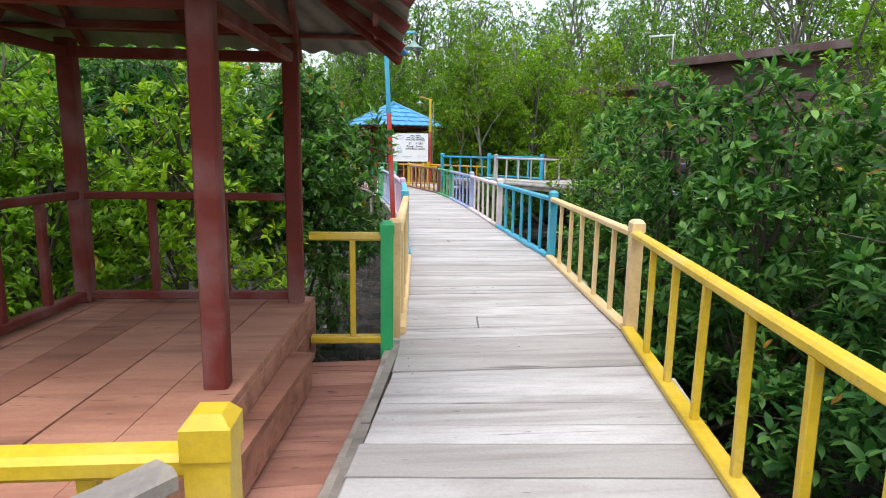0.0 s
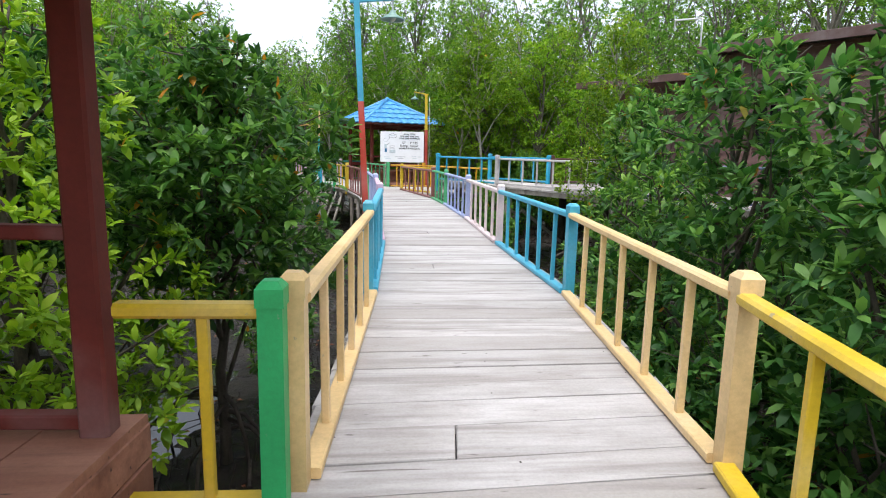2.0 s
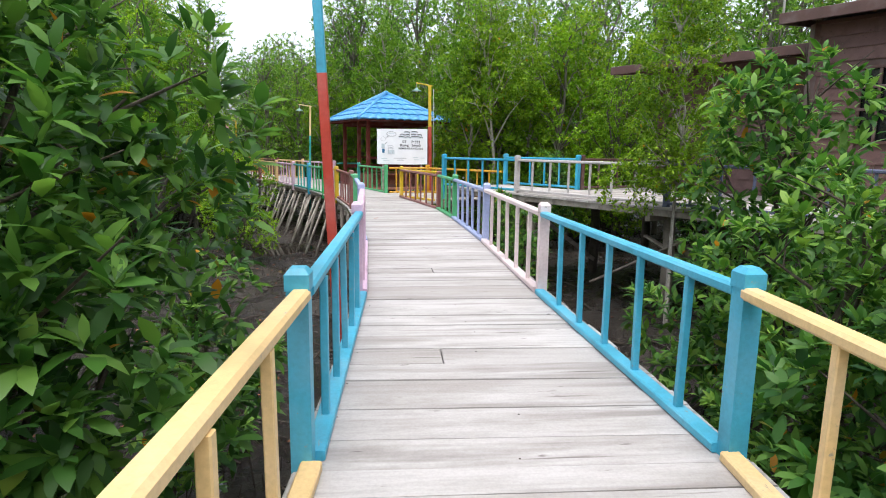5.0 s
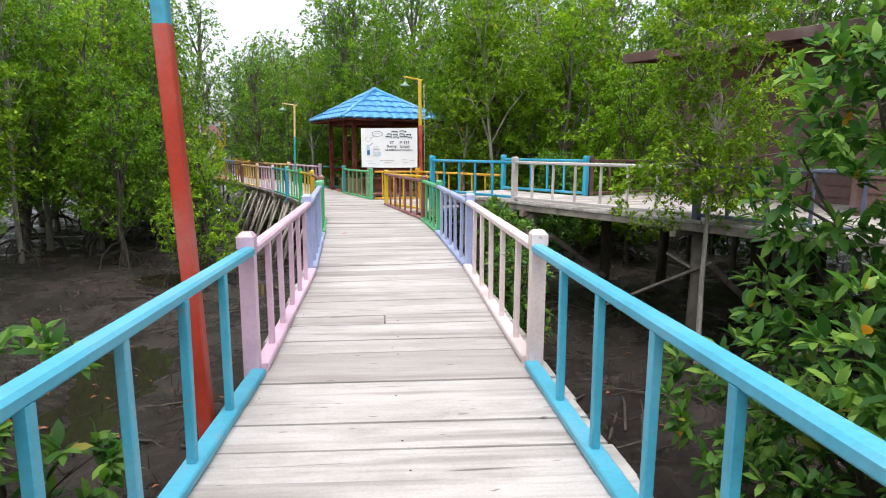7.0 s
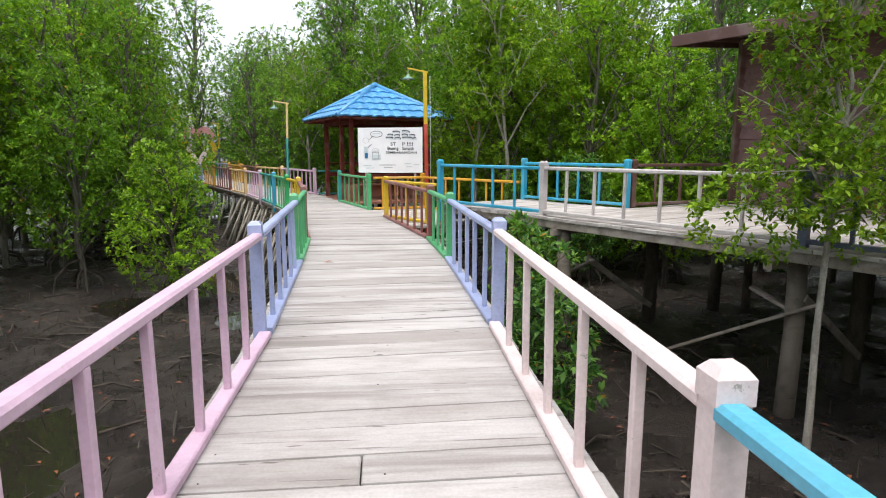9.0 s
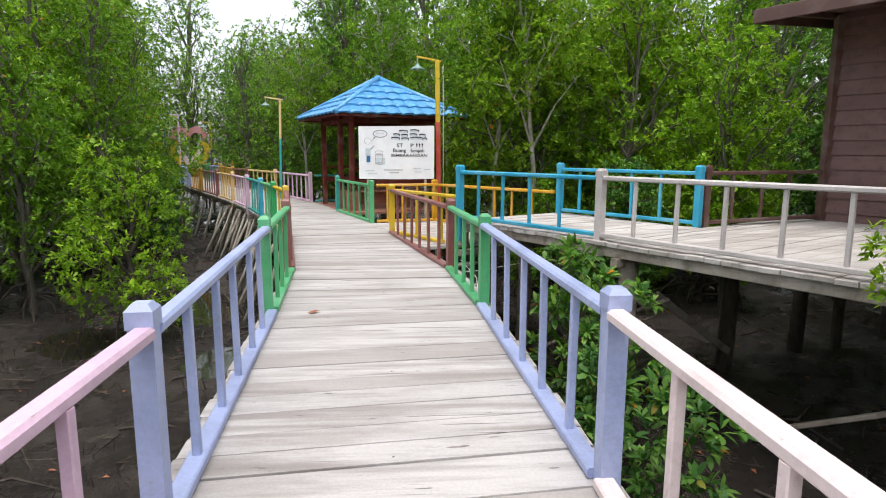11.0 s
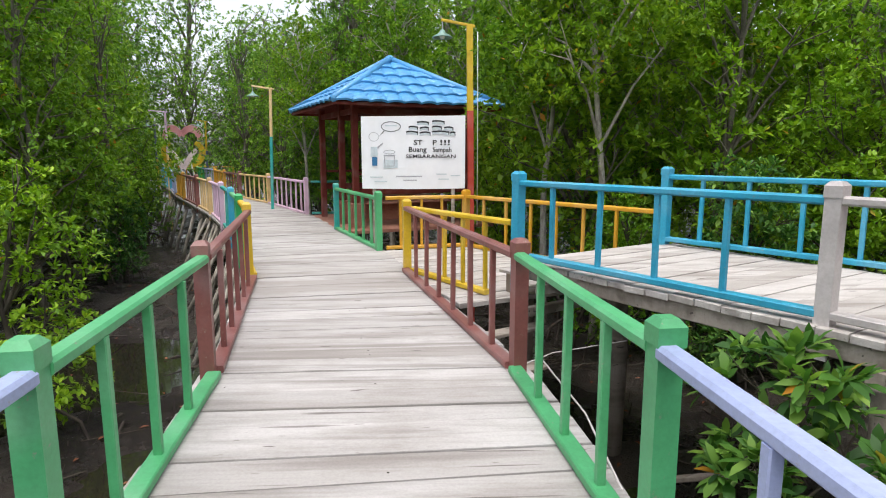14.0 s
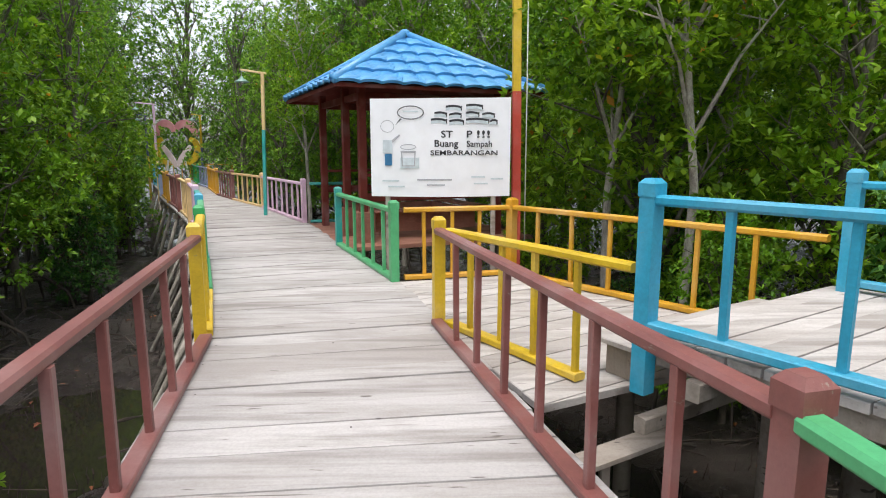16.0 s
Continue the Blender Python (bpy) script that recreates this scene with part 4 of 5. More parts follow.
    part("bin_outline", ([(px(0.22), f, pz(0.69)), (px(0.315), f, pz(0.69)), (px(0.32), f, pz(0.54)), (px(0.215), f, pz(0.54)), (px(0.228), f, pz(0.68)), (px(0.307), f, pz(0.68)), (px(0.312), f, pz(0.55)), (px(0.223), f, pz(0.55))],
                          [(0, 1, 5, 4), (1, 2, 6, 5), (2, 3, 7, 6), (3, 0, 4, 7)]), INK_GREY, ob)
    part("bin_lid", ring_shape(px(0.267), pz(0.49), 0.098, 0.036, 0.010, f, 18), INK_GREY, ob)
    part("bin_rim", flat_poly([(px(0.212), pz(0.545)), (px(0.322), pz(0.545)), (px(0.322), pz(0.53)), (px(0.212), pz(0.53))], f - 0.001), INK_GREY, ob)


sign()


# ---- lamp posts ----
def lamp_post(base, top, low_colour, high_colour, split, arm, label, w=0.085, round_shade=True):
    base, top, arm = Vector(base), Vector(top), Vector(arm)
    ob = thing("lamp_post", label, "lamp", base, "lamp posts")
    mid = base.lerp(top, (split - base.z) / (top.z - base.z))
    part("lower_pole", bar(base, mid, w, w, up=(0, 1, 0)), PAINT[low_colour], ob)
    part("upper_pole", bar(mid, top, w * 0.96, w * 0.96, up=(0, 1, 0)), PAINT[high_colour], ob)
    end = top + arm
    back = top - arm.normalized() * 0.09
    part("arm", bar(back + Vector((0, 0, -0.02)), end + Vector((0, 0, 0.02)), 0.04, 0.045), PAINT[high_colour], ob)
    if round_shade:
        e = end - arm.normalized() * 0.02
        part("stem", tube([(e.x, e.y, e.z), (e.x, e.y, e.z - 0.14)], 0.012, 6), STEEL, ob)
        shade = part("shade", lathe((e.x, e.y, e.z - 0.13), [(0.025, 0.0), (0.045, -0.03), (0.06, -0.055), (0.165, -0.115), (0.17, -0.135), (0.15, -0.125), (0.05, -0.075)], 16), LAMP_METAL, ob, "green enamelled bell shade", True)
        part("bulb", lathe((e.x, e.y, e.z - 0.28), [(0.0, -0.005), (0.035, 0.005), (0.05, 0.04), (0.035, 0.08), (0.02, 0.09)], 10), BULB, shade, "white glass bulb", True)
    return ob


lamp_post((0.30, 10.2, MUD_Z - 0.1), (0.06, 10.2, 3.46), "red", "blue", 2.10, (0.52, 0, 0.02), "leaning lamp post painted red below and blue above")
lamp_post((2.20, 25.82, MUD_Z - 0.1), (2.13, 25.82, 3.63), "red", "yellow", 2.24, (-0.47, 0, 0.05), "lamp post painted red below and yellow above beside sign", w=0.11)
solo("cable", tube([(2.26, 25.76, 3.5), (2.27, 25.76, 2.2), (2.275, 25.755, 0.3)], 0.008, 5), PAINT["white"], "thin white cable running down the lamp post", "cable", (2.27, 25.76, 0.3), True)
lamp_post((-2.86, 32.5, MUD_Z - 0.1), (-2.74, 32.5, 3.3), "teal", "cream", 2.0, (-0.5, 0, 0.04), "lamp post painted teal below and cream above", w=0.075)
lamp_post((-9.52, 47.0, MUD_Z - 0.1), (-9.49, 47.0, 3.19), "slate", "yellow", 1.7, (-0.4, 0, 0.02), "distant lamp post painted dark blue and yellow", w=0.09)
lamp_post((-12.15, 47.3, MUD_Z - 0.1), (-12.15, 47.3, 3.2), "yellow", "slate", 1.3, (-0.4, 0, 0.02), "distant lamp post painted yellow and dark blue", w=0.09)
lamp_post((-9.72, 42.6, MUD_Z - 0.1), (-9.68, 42.6, 3.36), "cream", "pink", 1.5, (-0.7, 0, 0.03), "pink and cream lamp post beside heart arch", w=0.075)


def solar_light(x, y, z):
    ob = thing("solar_light", "slim grey pole with flat solar light panel", "lamp", (x, y, MUD_Z), "solar lights")
    part("pole", tube([(x, y, MUD_Z - 0.1), (x, y, z)], 0.035, 8), STEEL, ob, smooth=True)
    part("panel", slab([(x - 0.5, y - 0.16), (x + 0.28, y - 0.16), (x + 0.28, y + 0.16), (x - 0.5, y + 0.16)], z, z + 0.05), INK_GREY, ob, "flat grey panel")


solar_light(-12.4, 43.0, 7.1)


# ---- heart arch ----
def heart_arch():
    cx, cy, cz = -11.1, 48.0, 0.75
    ob = thing("heart_arch", "painted heart-shaped photo arch in pink and yellow", "arch", (cx, cy, 0))
    for m in (-1, 1):
        top = [(0.03, 1.62), (0.16, 1.86), (0.40, 1.98), (0.68, 1.90), (0.86, 1.62), (0.84, 1.42)]
        low = [(0.62, 1.30), (0.84, 1.16), (0.96, 0.86), (0.86, 0.52), (0.62, 0.28), (0.34, 0.16)]
        diag = [(0.66, 0.98), (0.44, 0.70), (0.18, 0.32), (0.02, 0.02)]
        for name, pts, mat, r in (("upper_band", top, PAINT["rose"], 0.17), ("lower_band", low, PAINT["yellow"], 0.15), ("cross_band", diag, PAINT["pale_pink"], 0.13)):
            verts, faces = [], []
            curve = smooth_edge(pts, 5)
            for i, p in enumerate(curve):
                t = (curve[min(i + 1, len(curve) - 1)] - curve[max(i - 1, 0)]).normalized()
                nx = Vector((-t.y, t.x))
                w = r * (0.55 + 0.45 * math.sin(math.pi * (i + 0.6) / (len(curve) + 0.2)))
                for sgn, dy in ((-1, -0.03), (1, -0.03), (1, 0.03), (-1, 0.03)):
                    q = p + nx * (sgn * w)
                    verts.append((cx + m * q.x * 1.05, cy + dy + 0.15 * q.x, cz + q.y * 1.06))
            for i in range(len(curve) - 1):
                faces += [(4 * i + k, 4 * i + (k + 1) % 4, 4 * i + 4 + (k + 1) % 4, 4 * i + 4 + k) for k in range(4)]
            faces += [(0, 1, 2, 3), tuple(len(curve) * 4 - k for k in (1, 2, 3, 4))]
            part(name, (verts, faces), mat, ob)
        part("scroll", ([(cx + m * (0.60 + (0.52 + dr) * math.cos(a)), cy + 0.09, cz + 1.78 + (0.52 + dr) * math.sin(a)) for dr in (0, 0.04) for a in [k * 0.4 - 0.2 for k in range(8)]], [(k, k + 1, 9 + k, 8 + k) for k in range(7)]), PAINT["grey"], ob)
        part("foot", bar((cx + m * 0.62, cy, -0.05), (cx + m * 0.40, cy, cz + 0.35), 0.09, 0.07), PAINT["white"], ob)


heart_arch()


# ---- mangroves ----
def leaf_mesh(tips, outs, per, length, width, rng, full):
    """Rosettes of leaves at twig tips, as one vertex and face array. full: folded leaves of four facets; else plain lozenges."""
    n = len(tips)
    tip = np.repeat(tips, per, 0)
    out = np.repeat(outs, per, 0)
    k = n * per
    axis = outs * 0.75 + np.array([0, 0, 0.55]) + rng.normal(size=(n, 3)) * 0.25
    axis /= np.linalg.norm(axis, axis=1, keepdims=True)
    e1 = np.cross(axis, rng.normal(size=(n, 3)))
    e1 /= np.linalg.norm(e1, axis=1, keepdims=True)
    e2 = np.cross(axis, e1)
    turn = (np.arange(per)[None] * 2.4 + rng.uniform(-0.3, 0.3, (n, per)))[..., None]
    open_ = rng.uniform(0.45, 1.55, (n, per))[..., None]
    d = (axis[:, None] * np.cos(open_) + (e1[:, None] * np.cos(turn) + e2[:, None] * np.sin(turn)) * np.sin(open_)).reshape(k, 3)
    side = np.cross(d, np.array([0, 0, 1.0]) + rng.normal(size=(k, 3)) * 0.25)
    side /= np.linalg.norm(side, axis=1, keepdims=True) + 1e-9
    nrm = np.cross(side, d)
    ln = length * rng.uniform(0.6, 1.15, (k, 1))
    wd = width * ln / length * 0.5 * rng.uniform(0.85, 1.15, (k, 1))
    base = tip + d * ln * 0.12 + rng.normal(size=(k, 3)) * length * 0.06
    if full:
        q = lambda t, w, lift: base + d * ln * t + side * wd * w + nrm * (wd * abs(w) * 0.22 - ln * lift)
        vs = np.stack([base, q(0.30, 0.88, 0.0), q(0.68, 0.80, 0.035), q(1.0, 0.0, 0.13), q(0.68, -0.80, 0.035), q(0.30, -0.88, 0.0)], 1)
        return vs.reshape(-1, 3), [np.array([[0, 1, 5], [2, 3, 4]]), np.array([[1, 2, 4, 5]]), 6, k]
    vs = np.stack([base, base + d * ln * 0.5 + side * wd, base + d * ln - nrm * ln * 0.1, base + d * ln * 0.5 - side * wd], 1)
    return vs.reshape(-1, 3), np.arange(k * 4).reshape(k, 4)


def array_mesh(name, verts, faces, mat):
    me = bpy.data.meshes.new(name)
    if isinstance(faces, list):
        tri, quad, step, k = faces
        at = np.arange(k)[:, None, None] * step
        loops = np.concatenate([(at + tri[None]).reshape(k, -1), (at + quad[None]).reshape(k, -1)], 1).ravel()
        starts = (np.arange(k)[:, None] * 10 + np.array([0, 3, 6])[None]).ravel()
        me.vertices.add(len(verts))
        me.vertices.foreach_set("co", np.ascontiguousarray(verts, dtype=np.float32).ravel())
        me.loops.add(len(loops))
        me.loops.foreach_set("vertex_index", loops.astype(np.int32))
        me.polygons.add(len(starts))
        me.polygons.foreach_set("loop_start", starts.astype(np.int32))
        me.materials.append(mat)
        me.update(calc_edges=True)
        return me
    me.vertices.add(len(verts))
    me.vertices.foreach_set("co", np.ascontiguousarray(verts, dtype=np.float32).ravel())
    m = faces.shape[1]
    me.loops.add(faces.size)
    me.loops.foreach_set("vertex_index", faces.astype(np.int32).ravel())
    me.polygons.add(len(faces))
    me.polygons.foreach_set("loop_start", np.arange(0, faces.size, m, dtype=np.int32))
    me.materials.append(mat)
    me.update(calc_edges=True)
    return me


def mangrove(seed, label, height, low, radius, clumps, tips, per, leaf, mat, bark_mat, full=True, roots=8, stems=1, girth=0.06, fork=0.5, name="mangrove_tree", at=(0, 0, 0)):
    """A tree on stilt roots: stems, limbs to every clump of its crown, leaf rosettes on the clumps' skins."""
    rng = np.random.default_rng(seed)
    rnd = random.Random(seed)
    ob = thing(name, label, "tree", at, "mangroves")
    mids = []
    for i in range(clumps):
        h = (i + 0.5) / clumps
        z = low + (height - low) * h
        r = radius * (0.35 + 0.65 * math.sin(math.pi * min(1, 0.18 + 0.80 * h) ** 0.9)) * rnd.uniform(0.45, 0.9)
        a = i * 2.4 + rnd.uniform(-0.5, 0.5)
        mids.append(((1 - 0.55 * h) * r * math.cos(a) + 0.35 * h * r * math.cos(a), (1 - 0.2 * h) * r * math.sin(a), z, radius * rnd.uniform(0.38, 0.62) * (1.0 - 0.35 * h)))
    wood, root = [], []
    spine = [Vector((rnd.uniform(-0.06, 0.06) * k * radius / 2, rnd.uniform(-0.06, 0.06) * k * radius / 2, 0.45 + (height * 0.93 - 0.45) * k / 6)) for k in range(7)]
    for st in range(stems):
        off = Vector((rnd.uniform(-1, 1), rnd.uniform(-1, 1), 0)) * radius * (0.4 if st else 0.0)
        line = [p + off * (i / 6 if st else 0) for i, p in enumerate(spine)]
        wood.append(tube([Vector((0, 0, -0.1)), *line], [girth * (1.15 - 0.95 * i / 7) for i in range(8)], 8, False))
    for x, y, z, r in mids:
        zb = max(fork, z - rnd.uniform(0.5, 0.9) * radius)
        j = min(5, max(0, int((zb - 0.45) / (height * 0.93 - 0.45) * 6)))
        p = spine[j].lerp(spine[j + 1], 0.5)
        e = Vector((x, y, z + r * 0.3))
        m = p.lerp(e, 0.5) + Vector((rnd.uniform(-0.1, 0.1), rnd.uniform(-0.1, 0.1), 0.12 * radius))
        wood.append(tube([p, m, e], [girth * 0.45, girth * 0.3, girth * 0.12], 5, False))
        for q in range(3):
            g = e + Vector((rnd.uniform(-1, 1), rnd.uniform(-1, 1), rnd.uniform(-0.3, 0.9))) * r * 0.9
            wood.append(tube([m.lerp(e, 0.4 + 0.2 * q), g], [girth * 0.2, girth * 0.07], 4, False))
    tk = part("trunk", ([Vector(at) + Vector(v) for v in joined(*wood)[0]], joined(*wood)[1]), bark_mat, ob, smooth=True)
    for i in range(roots):
        a = i * 2 * math.pi / max(1, roots) + rnd.uniform(-0.4, 0.4)
        d = Vector((math.cos(a), math.sin(a), 0))
        r, h = rnd.uniform(0.35, 1.0) * min(1.2, radius), rnd.uniform(0.35, 0.95)
        root.append(tube([Vector((0, 0, h)), d * r * 0.45 + Vector((0, 0, h * 0.92)), d * r * 0.85 + Vector((0, 0, h * 0.5)), d * r + Vector((0, 0, -0.15))], [girth * 0.5, girth * 0.42, girth * 0.36, girth * 0.28], 5, False))
    if roots:
        rt = part("root_mass", ([Vector(at) + Vector(v) for v in joined(*root)[0]], joined(*root)[1]), ROOT, ob, "dark arching stilt roots", True)
        rt["kind"] = "stuff"
    c = np.array(mids)
    pick = rng.choice(len(c), tips, p=c[:, 3] ** 2 / (c[:, 3] ** 2).sum())
    v = rng.normal(size=(tips, 3))
    v /= np.linalg.norm(v, axis=1, keepdims=True)
    v[:, 2] = v[:, 2] * 0.85 + 0.12
    shell = rng.uniform(0.55, 1.08, (tips, 1)) ** 0.6
    pts = c[pick, :3] + v * shell * c[pick, 3:4]
    verts, faces = leaf_mesh(pts, v, per, leaf[0], leaf[1], rng, full)
    cr = new("crown", array_mesh("crown", verts, faces, mat))
    cr.parent = ob
    return ob


def deck_side(x, y):
    p = Vector((x, y)) - Vector((3.80, 19.05))
    return p.dot(DV), p.dot(NV)


def free(x, y, r):
    """Whether a crown of radius r at x, y keeps off the walks, shelters, huts."""
    for i in range(0, len(PAIRS), 2):
        a, b = PAIRS[i]
        m = (a + b) / 2
        if (m - Vector((x, y))).length < 1.15 + r:
            return False
    s, n = deck_side(x, y)
    if -4.2 - r < s < 12 + r and -r < n < (2.3 if s < -r - 0.3 else 11.5) + r * 0.9:
        return False
    if -3.0 - r < x < 0.2 and 0.2 - r < y < 4.3 + r:
        return False
    if (Vector((x, y)) - Vector((0.6, 30.15))).length < 2.0 + r * 0.9:
        return False
    if (Vector((x, y)) - Vector((2.0, 24.0))).length < 2.0 + r * 0.8:
        return False
    return True


FAR_AWAY = [(-14.0, -9.0), (-11.0, -10.5), (-7.0, -11.0), (-3.0, -12.0), (3.0, -12.0), (7.0, -11.5), (11.0, -9.5), (15.0, -8.0), (-18.0, -7.0), (19.0, -6.0)]
SHRUB = [mangrove(11 + k, "bushy mangrove with large dark glossy leaves on stilt roots", (3.9, 3.9, 4.3)[k], (0.5, 0.6, 2.1)[k], (1.25, 1.25, 1.4)[k], (17, 17, 21)[k], (820, 820, 1450)[k], 9, (0.150, 0.062), LEAF_SHADED if k == 2 else LEAF_DARK, BARK_DARK, roots=9, at=(*FAR_AWAY[k], MUD_Z)) for k in range(3)]
BUSH = [mangrove(21 + k, "bright yellow-green mangrove bush with dense small leaves", 3.6, 0.5, 1.2, 15, 900, 9, (0.105, 0.046), LEAF_LIGHT, BARK_DARK, roots=7, at=(*FAR_AWAY[3 + k], MUD_Z)) for k in range(2)]
MID = [mangrove(31 + k, "leafy green mangrove tree with slender trunk", 6.2 + k * 0.9, 1.5, 1.75, 22, 1300, 8, (0.15, 0.072), (LEAF_MID, LEAF_LIGHT, LEAF_MID)[k], BARK_MID, full=False, roots=8, girth=0.085, stems=2, at=(*FAR_AWAY[5 + k], MUD_Z)) for k in range(3)]
TALL = [mangrove(41 + k, "tall pale-stemmed mangrove tree of the forest", 11.5 + 1.5 * k, 2.0, 2.9, 30, 1150, 8, (0.205, 0.10), LEAF_FAR, BARK_SHADED, full=False, roots=0, girth=0.13, stems=2, at=(*FAR_AWAY[8 + k], MUD_Z)) for k in range(2)]


STEM = mangrove(51, "slender mangrove with pale forked bare trunk and high crown", 8.6, 4.5, 1.5, 16, 1250, 8, (0.13, 0.06), LEAF_MID, BARK, full=False, roots=5, girth=0.078, stems=1, fork=3.7, at=(23.0, -5.0, MUD_Z))
SAPLING = mangrove(61, "young mangrove sapling with large bright leaves", 2.1, 0.35, 0.55, 9, 120, 9, (0.15, 0.062), LEAF_DARK, BARK_DARK, roots=4, girth=0.025, at=(-22.0, -5.0, MUD_Z))

mangrove(71, "slim mangrove with a dense bright crown growing against the deck", 6.1, 2.3, 1.02, 26, 2300, 9, (0.080, 0.037), LEAF_MID, BARK, roots=0, girth=0.042, fork=2.3, at=(5.80, 15.02, MUD_Z))


def plant(proto, x, y, s=1.0, turn=0.0, sz=None):
    m = Matrix.Translation((x, y, MUD_Z - 0.03)) @ Matrix.Rotation(turn, 4, "Z") @ Matrix.Diagonal((s, s, sz if sz else s, 1))
    return copy_thing(proto, m)


def made_of(x):
    return int(abs(x) * 10) % 2


def planting():
    rnd = random.Random(5)
    near = [
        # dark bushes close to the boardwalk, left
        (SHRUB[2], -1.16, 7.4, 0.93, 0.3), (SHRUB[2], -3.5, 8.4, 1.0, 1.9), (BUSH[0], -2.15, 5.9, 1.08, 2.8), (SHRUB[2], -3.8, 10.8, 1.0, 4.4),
        # bright bushes behind the first shelter
        (BUSH[0], -4.0, 5.6, 1.2, 0.5), (BUSH[1], -5.2, 3.6, 1.1, 1.4), (BUSH[0], -4.1, 2.0, 1.0, 2.9), (BUSH[1], -6.0, 6.8, 1.35, 0.1), (SHRUB[0], -5.3, 8.8, 1.2, 0.9), (BUSH[1], -3.2, 5.3, 0.98, 3.9),
        # thick growth along the right-hand railing
        (SHRUB[1], 3.70, 4.7, 1.0, 0.7), (SHRUB[0], 3.75, 2.5, 0.95, 1.7), (SHRUB[1], 3.75, 6.6, 1.02, 3.1), (SHRUB[0], 3.9, 8.5, 0.80, 4.9), (SHRUB[0], 3.3, 0.6, 0.85, 0.2), (SHRUB[1], 5.2, 3.7, 1.2, 5.2),
        (SHRUB[0], 5.3, 6.0, 0.92, 2.2), (SHRUB[1], 6.0, 8.7, 0.74, 3.6), (SHRUB[1], 3.0, -1.0, 0.85, 1.0), (SHRUB[0], 7.0, 4.4, 1.3, 0.4), (SHRUB[1], 4.62, 10.4, 1.02, 1.3),
        (MID[1], 7.6, 7.4, 0.86, 0.4), (SHRUB[0], 7.0, 10.4, 0.78, 2.4), (MID[0], 8.6, 4.2, 0.95, 2.4),
        # bushes left of the middle stretch
        (BUSH[0], -3.4, 22.3, 0.9, 0.7), (BUSH[0], -8.5, 37.4, 0.9, 2.0), (SHRUB[0], -10.3, 40.6, 0.9, 3.0), (SHRUB[1], -6.4, 31.2, 0.62, 4.0),
        # low growth between boardwalk and deck
        (SAPLING, 3.15, 16.9, 0.74, 0.3), (SAPLING, 3.5, 17.7, 0.95, 2.0), (SAPLING, 3.3, 15.6, 0.8, 1.2), (SAPLING, 3.36, 18.62, 1.05, 4.2), (SAPLING, -1.0, 10.2, 1.05, 3.0), (SAPLING, -0.85, 8.9, 0.7, 0.4),
        # growth behind the huts, added as a dark backdrop to block light under deck
        (BUSH[0], 13.2, 23.4, 1.25, 0.4), (BUSH[1], 14.6, 21.0, 1.3, 1.1), (BUSH[0], 15.6, 18.2, 1.3, 2.3), (BUSH[1], 16.6, 15.6, 1.25, 3.7), (SHRUB[0], 11.6, 25.2, 1.1, 5.1),
        # trees close beyond the landing
        (BUSH[0], 4.6, 24.9, 0.72, 1.0), (SHRUB[1], 5.9, 23.6, 0.78, 2.0), (SHRUB[0], 4.7, 27.2, 0.62, 2.6), (BUSH[1], 8.0, 24.4, 1.1, 0.6), (BUSH[0], 3.3, 29.6, 0.9, 2.2), (BUSH[1], 5.3, 28.0, 0.95, 3.2), (BUSH[0], 6.9, 30.0, 1.05, 4.2), (BUSH[1], 7.4, 26.3, 0.85, 5.2), (BUSH[0], 2.9, 32.2, 0.85, 0.2), (BUSH[1], 9.6, 28.8, 1.1, 1.2),
    ]
    for proto, x, y, s, turn in near:
        plant(proto, x, y, s, turn)
    for x, y, s, k in [(-6.5, 27.9, 0.92, 2), (-10.4, 26.8, 1.1, 1), (-6.4, 24.4, 0.85, 0), (-9.6, 22.2, 1.0, 2), (-7.5, 30.6, 1.08, 2), (-8.4, 27.2, 1.0, 1), (-8.6, 14.6, 0.8, 1), (-8.2, 9.2, 0.66, 1), (-7.4, 5.2, 0.9, 1), (-9.2, 18.6, 1.0, 1),
                        (6.9, 26.4, 1.05, 1), (9.4, 26.6, 1.0, 1), (5.4, 30.0, 1.05, 0), (8.2, 23.9, 0.8, 1), (-8.6, 35.2, 1.05, 2), (-11.4, 34.6, 1.25, 0), (-11.2, 37.2, 1.3, 2), (-8.8, 29.6, 1.1, 2)]:
        plant(MID[k], x, y, s, rnd.uniform(0, 6))
    for x, y, s in [(4.32, 25.6, 0.95), (3.66, 26.7, 0.92), (6.3, 28.6, 1.0), (2.9, 33.6, 1.0), (0.4, 35.2, 1.05), (8.2, 28.0, 1.0), (-2.6, 36.8, 0.9), (-9.2, 24.4, 0.9), (-9.6, 16.6, 0.7)]:
        plant(STEM, x, y, s, rnd.uniform(0, 6))
